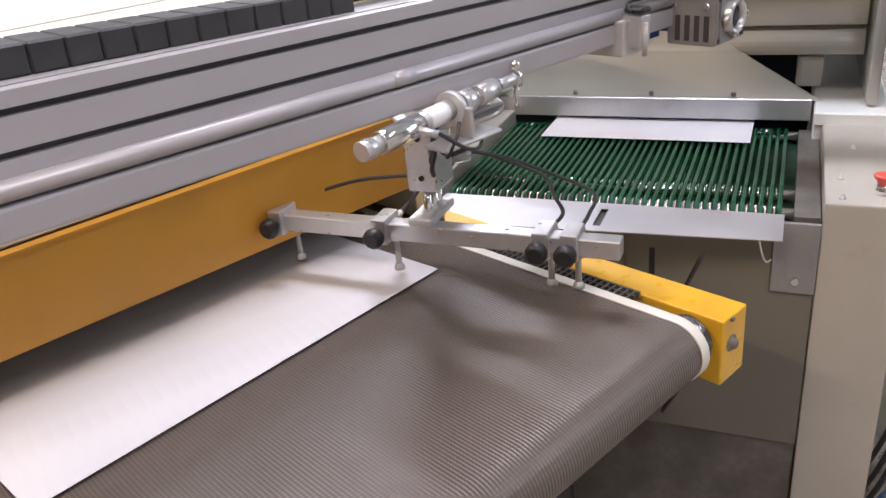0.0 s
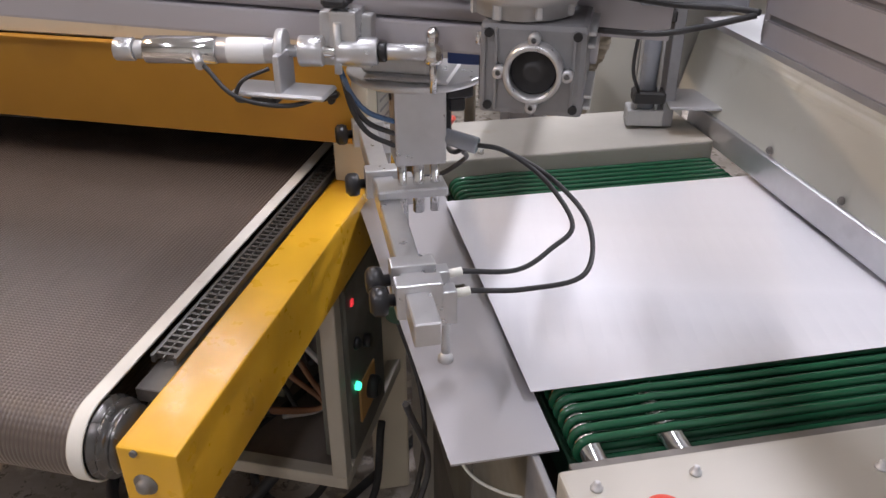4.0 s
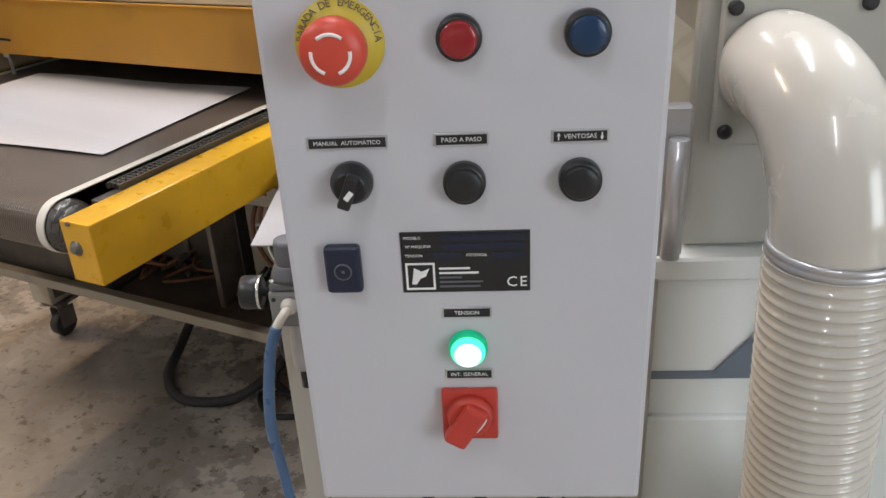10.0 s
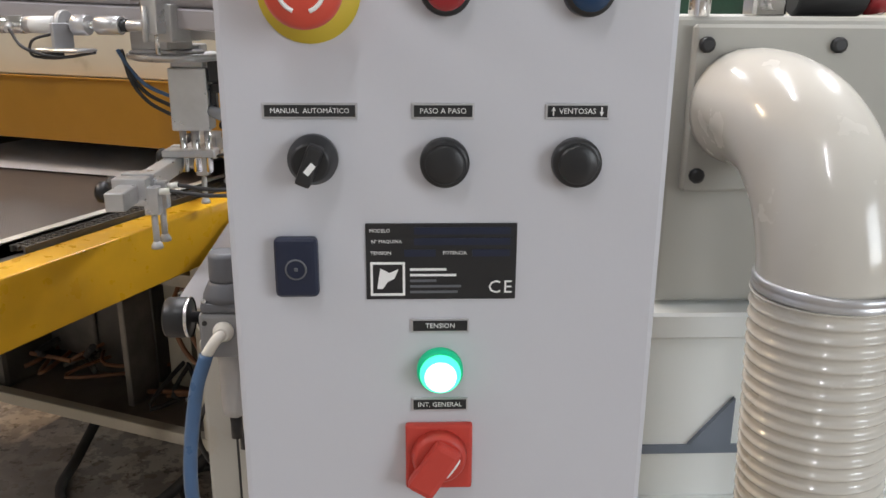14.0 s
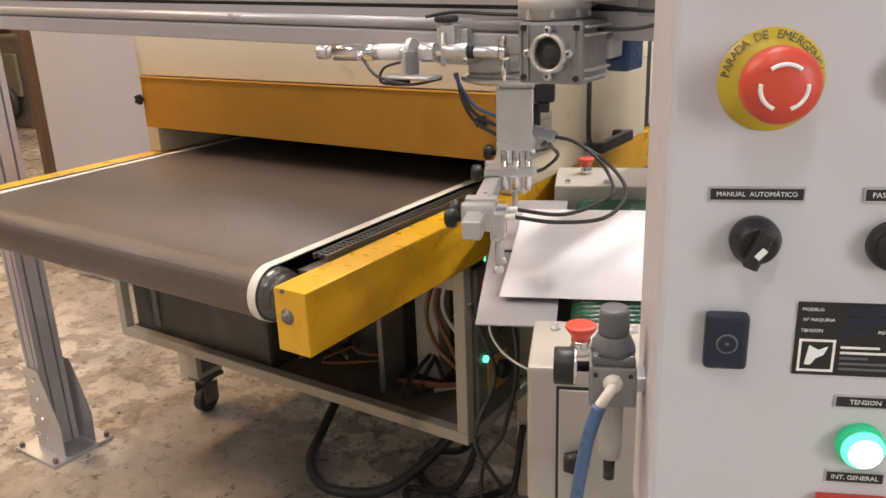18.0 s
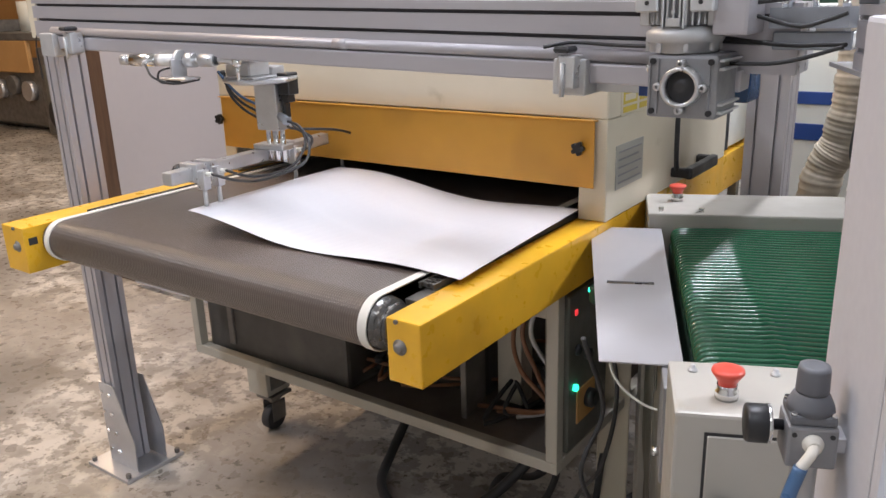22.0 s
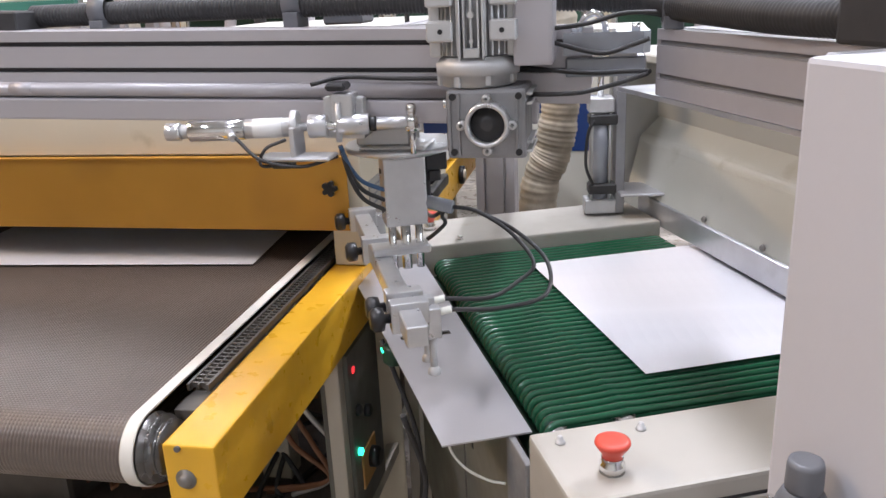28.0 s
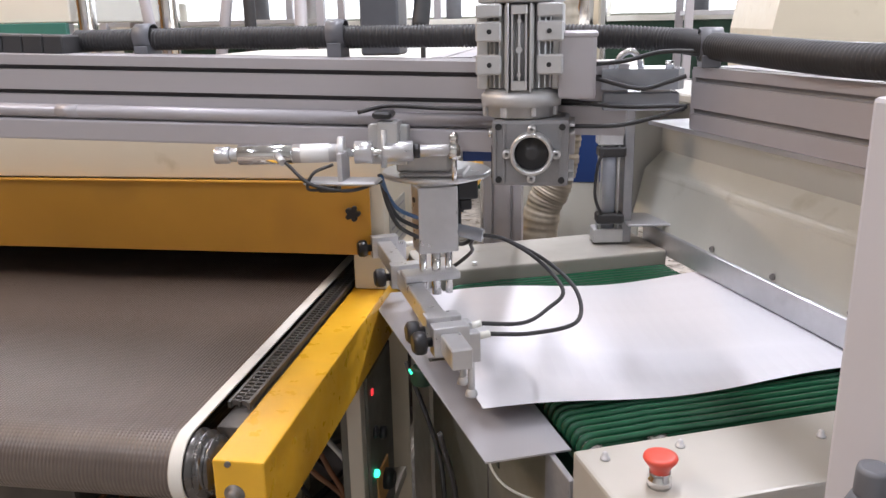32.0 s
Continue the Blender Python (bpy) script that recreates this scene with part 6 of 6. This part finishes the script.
# ---- printed sheets: each is a row of rigid strips that hinge as the sheet bends ----
SL, SW, NS = 0.61, 0.437, 34
SKEW = radians(13)  # the hinge lines run a little aslant, so that one corner lifts first
S0, S1 = -SW / 2 * math.sin(SKEW), SL * math.cos(SKEW) + SW / 2 * math.sin(SKEW)
_w = (S1 - S0) / NS


def clipped(poly, k, c, keep):
    """The part of a polygon on one side of the line where coordinate k is c."""
    out = []
    for p, q in zip(poly, poly[1:] + poly[:1]):
        a, b = (p[k] - c) * keep, (q[k] - c) * keep
        if a >= 0:
            out.append(p)
        if a * b < 0:
            f = a / (a - b)
            out.append(tuple(i + (j - i) * f for i, j in zip(p, q)))
    return out


STRIPS = []
for _k in range(NS):
    _c, _s = math.cos(SKEW), math.sin(SKEW)
    _poly = [(x * _c - y * _s, x * _s + y * _c) for x, y in ((0, -SW / 2), (SL, -SW / 2), (SL, SW / 2), (0, SW / 2))]
    _mid = S0 + (_k + 0.5) * _w
    _poly = clipped(clipped(_poly, 0, _mid - _w / 2, 1), 0, _mid + _w / 2, -1)
    _b = B()
    prism(_b, [(x - _mid, y) for x, y in _poly], "z", -0.00015, 0.00015)
    STRIPS.append(mesh_of("sheet_strip", _b, PAPER))


def make_sheet():
    ob = thing("paper_sheet", "large blank white coated paper sheet", "paper sheet", group="sheets on the line")
    strips = []
    for k in range(NS):
        s = new("sheet_strip", STRIPS[k])
        s.parent = ob
        strips.append(s)
    return ob, strips


SHEETS = [make_sheet() for _ in range(4)]


# ---- motion ----
def lerp_table(table, t):
    if t <= table[0][0]:
        return table[0][1]
    for (a, va), (b, vb) in zip(table, table[1:]):
        if t <= b:
            return va + (vb - va) * (t - a) / (b - a)
    return table[-1][1]


PERIOD, PICK = 13.1, 6.3
SHIFT = [(-0.02, 0.0), (0.12, -0.025), (0.5, -0.115), (1.1, -0.300), (1.7, -0.487), (2.4, -0.715), (3.2, -0.93), (3.5, -0.995), (3.7, -1.0), (4.8, -0.985), (5.1, -0.90), (6.2, -0.53), (6.8, -0.33), (7.3, -0.19), (7.8, -0.057), (8.1, 0.0)]
TURN = [(0.05, 23.5), (0.35, 19.0), (0.9, 7.0), (1.3, 5.0), (3.5, 6.5), (4.9, 6.5), (5.8, 6.5), (6.5, 20.0), (6.8, 23.5)]
LIFT = [(-1.35, 0.008), (-1.15, -0.015), (-0.80, -0.015), (-0.5, 0.004), (0.0, 0.010), (0.6, 0.018), (2.6, 0.024), (3.3, 0.006), (3.7, -0.010), (4.2, -0.010), (4.6, 0.014), (7.0, 0.020), (7.8, 0.008)]
FEED = [(-9.0, 0.575), (-6.3, 0.342), (-5.3, 0.272), (-3.8, 0.140), (-1.6, -0.062), (-1.35, -0.073)]
SWING = [(0.0, 0.0), (0.9, -4.0), (1.6, -5.0), (2.3, -4.0), (3.2, -2.2)]
LAID, START = 3.2, {-1: 4.1, 0: 3.2, 1: 4.1, 2: 4.1}


def phase(t):
    return (t - PICK + PERIOD / 2) % PERIOD - PERIOD / 2


def grip_pose(t):
    p = phase(t) if phase(t) > -4 else phase(t) + PERIOD
    x = lerp_table(SHIFT, p)
    return CX + x * 1.012, lerp_table(TURN, p), lerp_table(LIFT, p if p < 9 else p - PERIOD) - 0.012 * x


def sheet_pose(p, k_cycle):
    """Heading pose of the sheet's held edge and its bend (held height, resting slope) at a phase."""
    t = PICK + k_cycle * PERIOD + p
    gx, ga, gl = grip_pose(t)
    if p < -0.8:
        u = lerp_table(FEED, p) - (0.022 * min(1.0, max(0.0, (-p - 1.4) / 2)) if k_cycle == 2 else 0.0)
        return PF @ pose(u, 0.378, 0.7795), 0.0
    own = pose(0.007, -0.027, 0.0, 0, 0, lerp_table(SWING, p))
    if p < LAID:
        m = pose(gx, CYC, 0.0, 0, 0, ga) @ own
        base = 0.7795 + (0.804 - 0.7795) * min(1.0, max(0.0, p / 0.8))
        m.translation.z = base
        return m, max(0.0, 0.870 + gl - 0.078 - base) + 0.016 * min(1.0, max(0.0, p / 0.6)) 
    gx, ga, gl = grip_pose(PICK + k_cycle * PERIOD + LAID)
    m = pose(gx, CYC, 0.804, 0, 0, ga) @ own
    m.translation.y += 0.083 * max(0.0, p - START[k_cycle])
    m.translation.z = 0.804
    return m, 0.022 * max(0.0, 1.0 - (p - LAID) / 0.6)


def strip_rows(held):
    """Poses of the strips along the sheet: the held edge is high, the rest sags down to its support."""
    def height(s):
        return held * 1.06 * math.exp(-(max(0.0, s + 0.05) / 0.25) ** 1.9) + 0.0050 * math.sin(s * 15.0) * min(1.0, held * 60)
    rows, x, zero = [], S0, 0.0
    for k in range(NS):
        a, b = S0 + k * _w, S0 + (k + 1) * _w
        ha, hb = height(a), height(b)
        dx = math.sqrt(max(1e-8, _w * _w - (hb - ha) ** 2))
        if a <= 0.0 < b:
            zero = x - a
        rows.append((x + dx / 2, (ha + hb) / 2, math.degrees(-math.atan2(hb - ha, dx))))
        x += dx
    turn = pose(-0.012, 0, 0, 0, 0, -math.degrees(SKEW))
    return [turn @ pose(x - zero, 0, z, 0, tip, 0) for x, z, tip in rows]


def motions():
    times = sorted({round(0.25 * k, 2) for k in range(129)})
    walk(carriage, [(t, pose(grip_pose(t)[0], 0.75, 1.05 - 0.022 * (grip_pose(t)[0] - CX))) for t in times])
    walk(grip, [(t, pose(grip_pose(t)[0], CYC, 0.870 + grip_pose(t)[2], 0, 0, grip_pose(t)[1])) for t in times])
    for (ob, strips), k in zip(SHEETS, (-1, 0, 1, 2)):
        rows, bends = [], []
        for t in times:
            p = t - PICK - k * PERIOD
            m, held = sheet_pose(max(-9.0, min(p, 16.0)), k)
            rows.append((t, m))
            bends.append((t, strip_rows(max(0.0, held))))
        walk(ob, rows)
        for i, s in enumerate(strips):
            walk(s, [(t, b[i]) for t, b in bends])


motions()
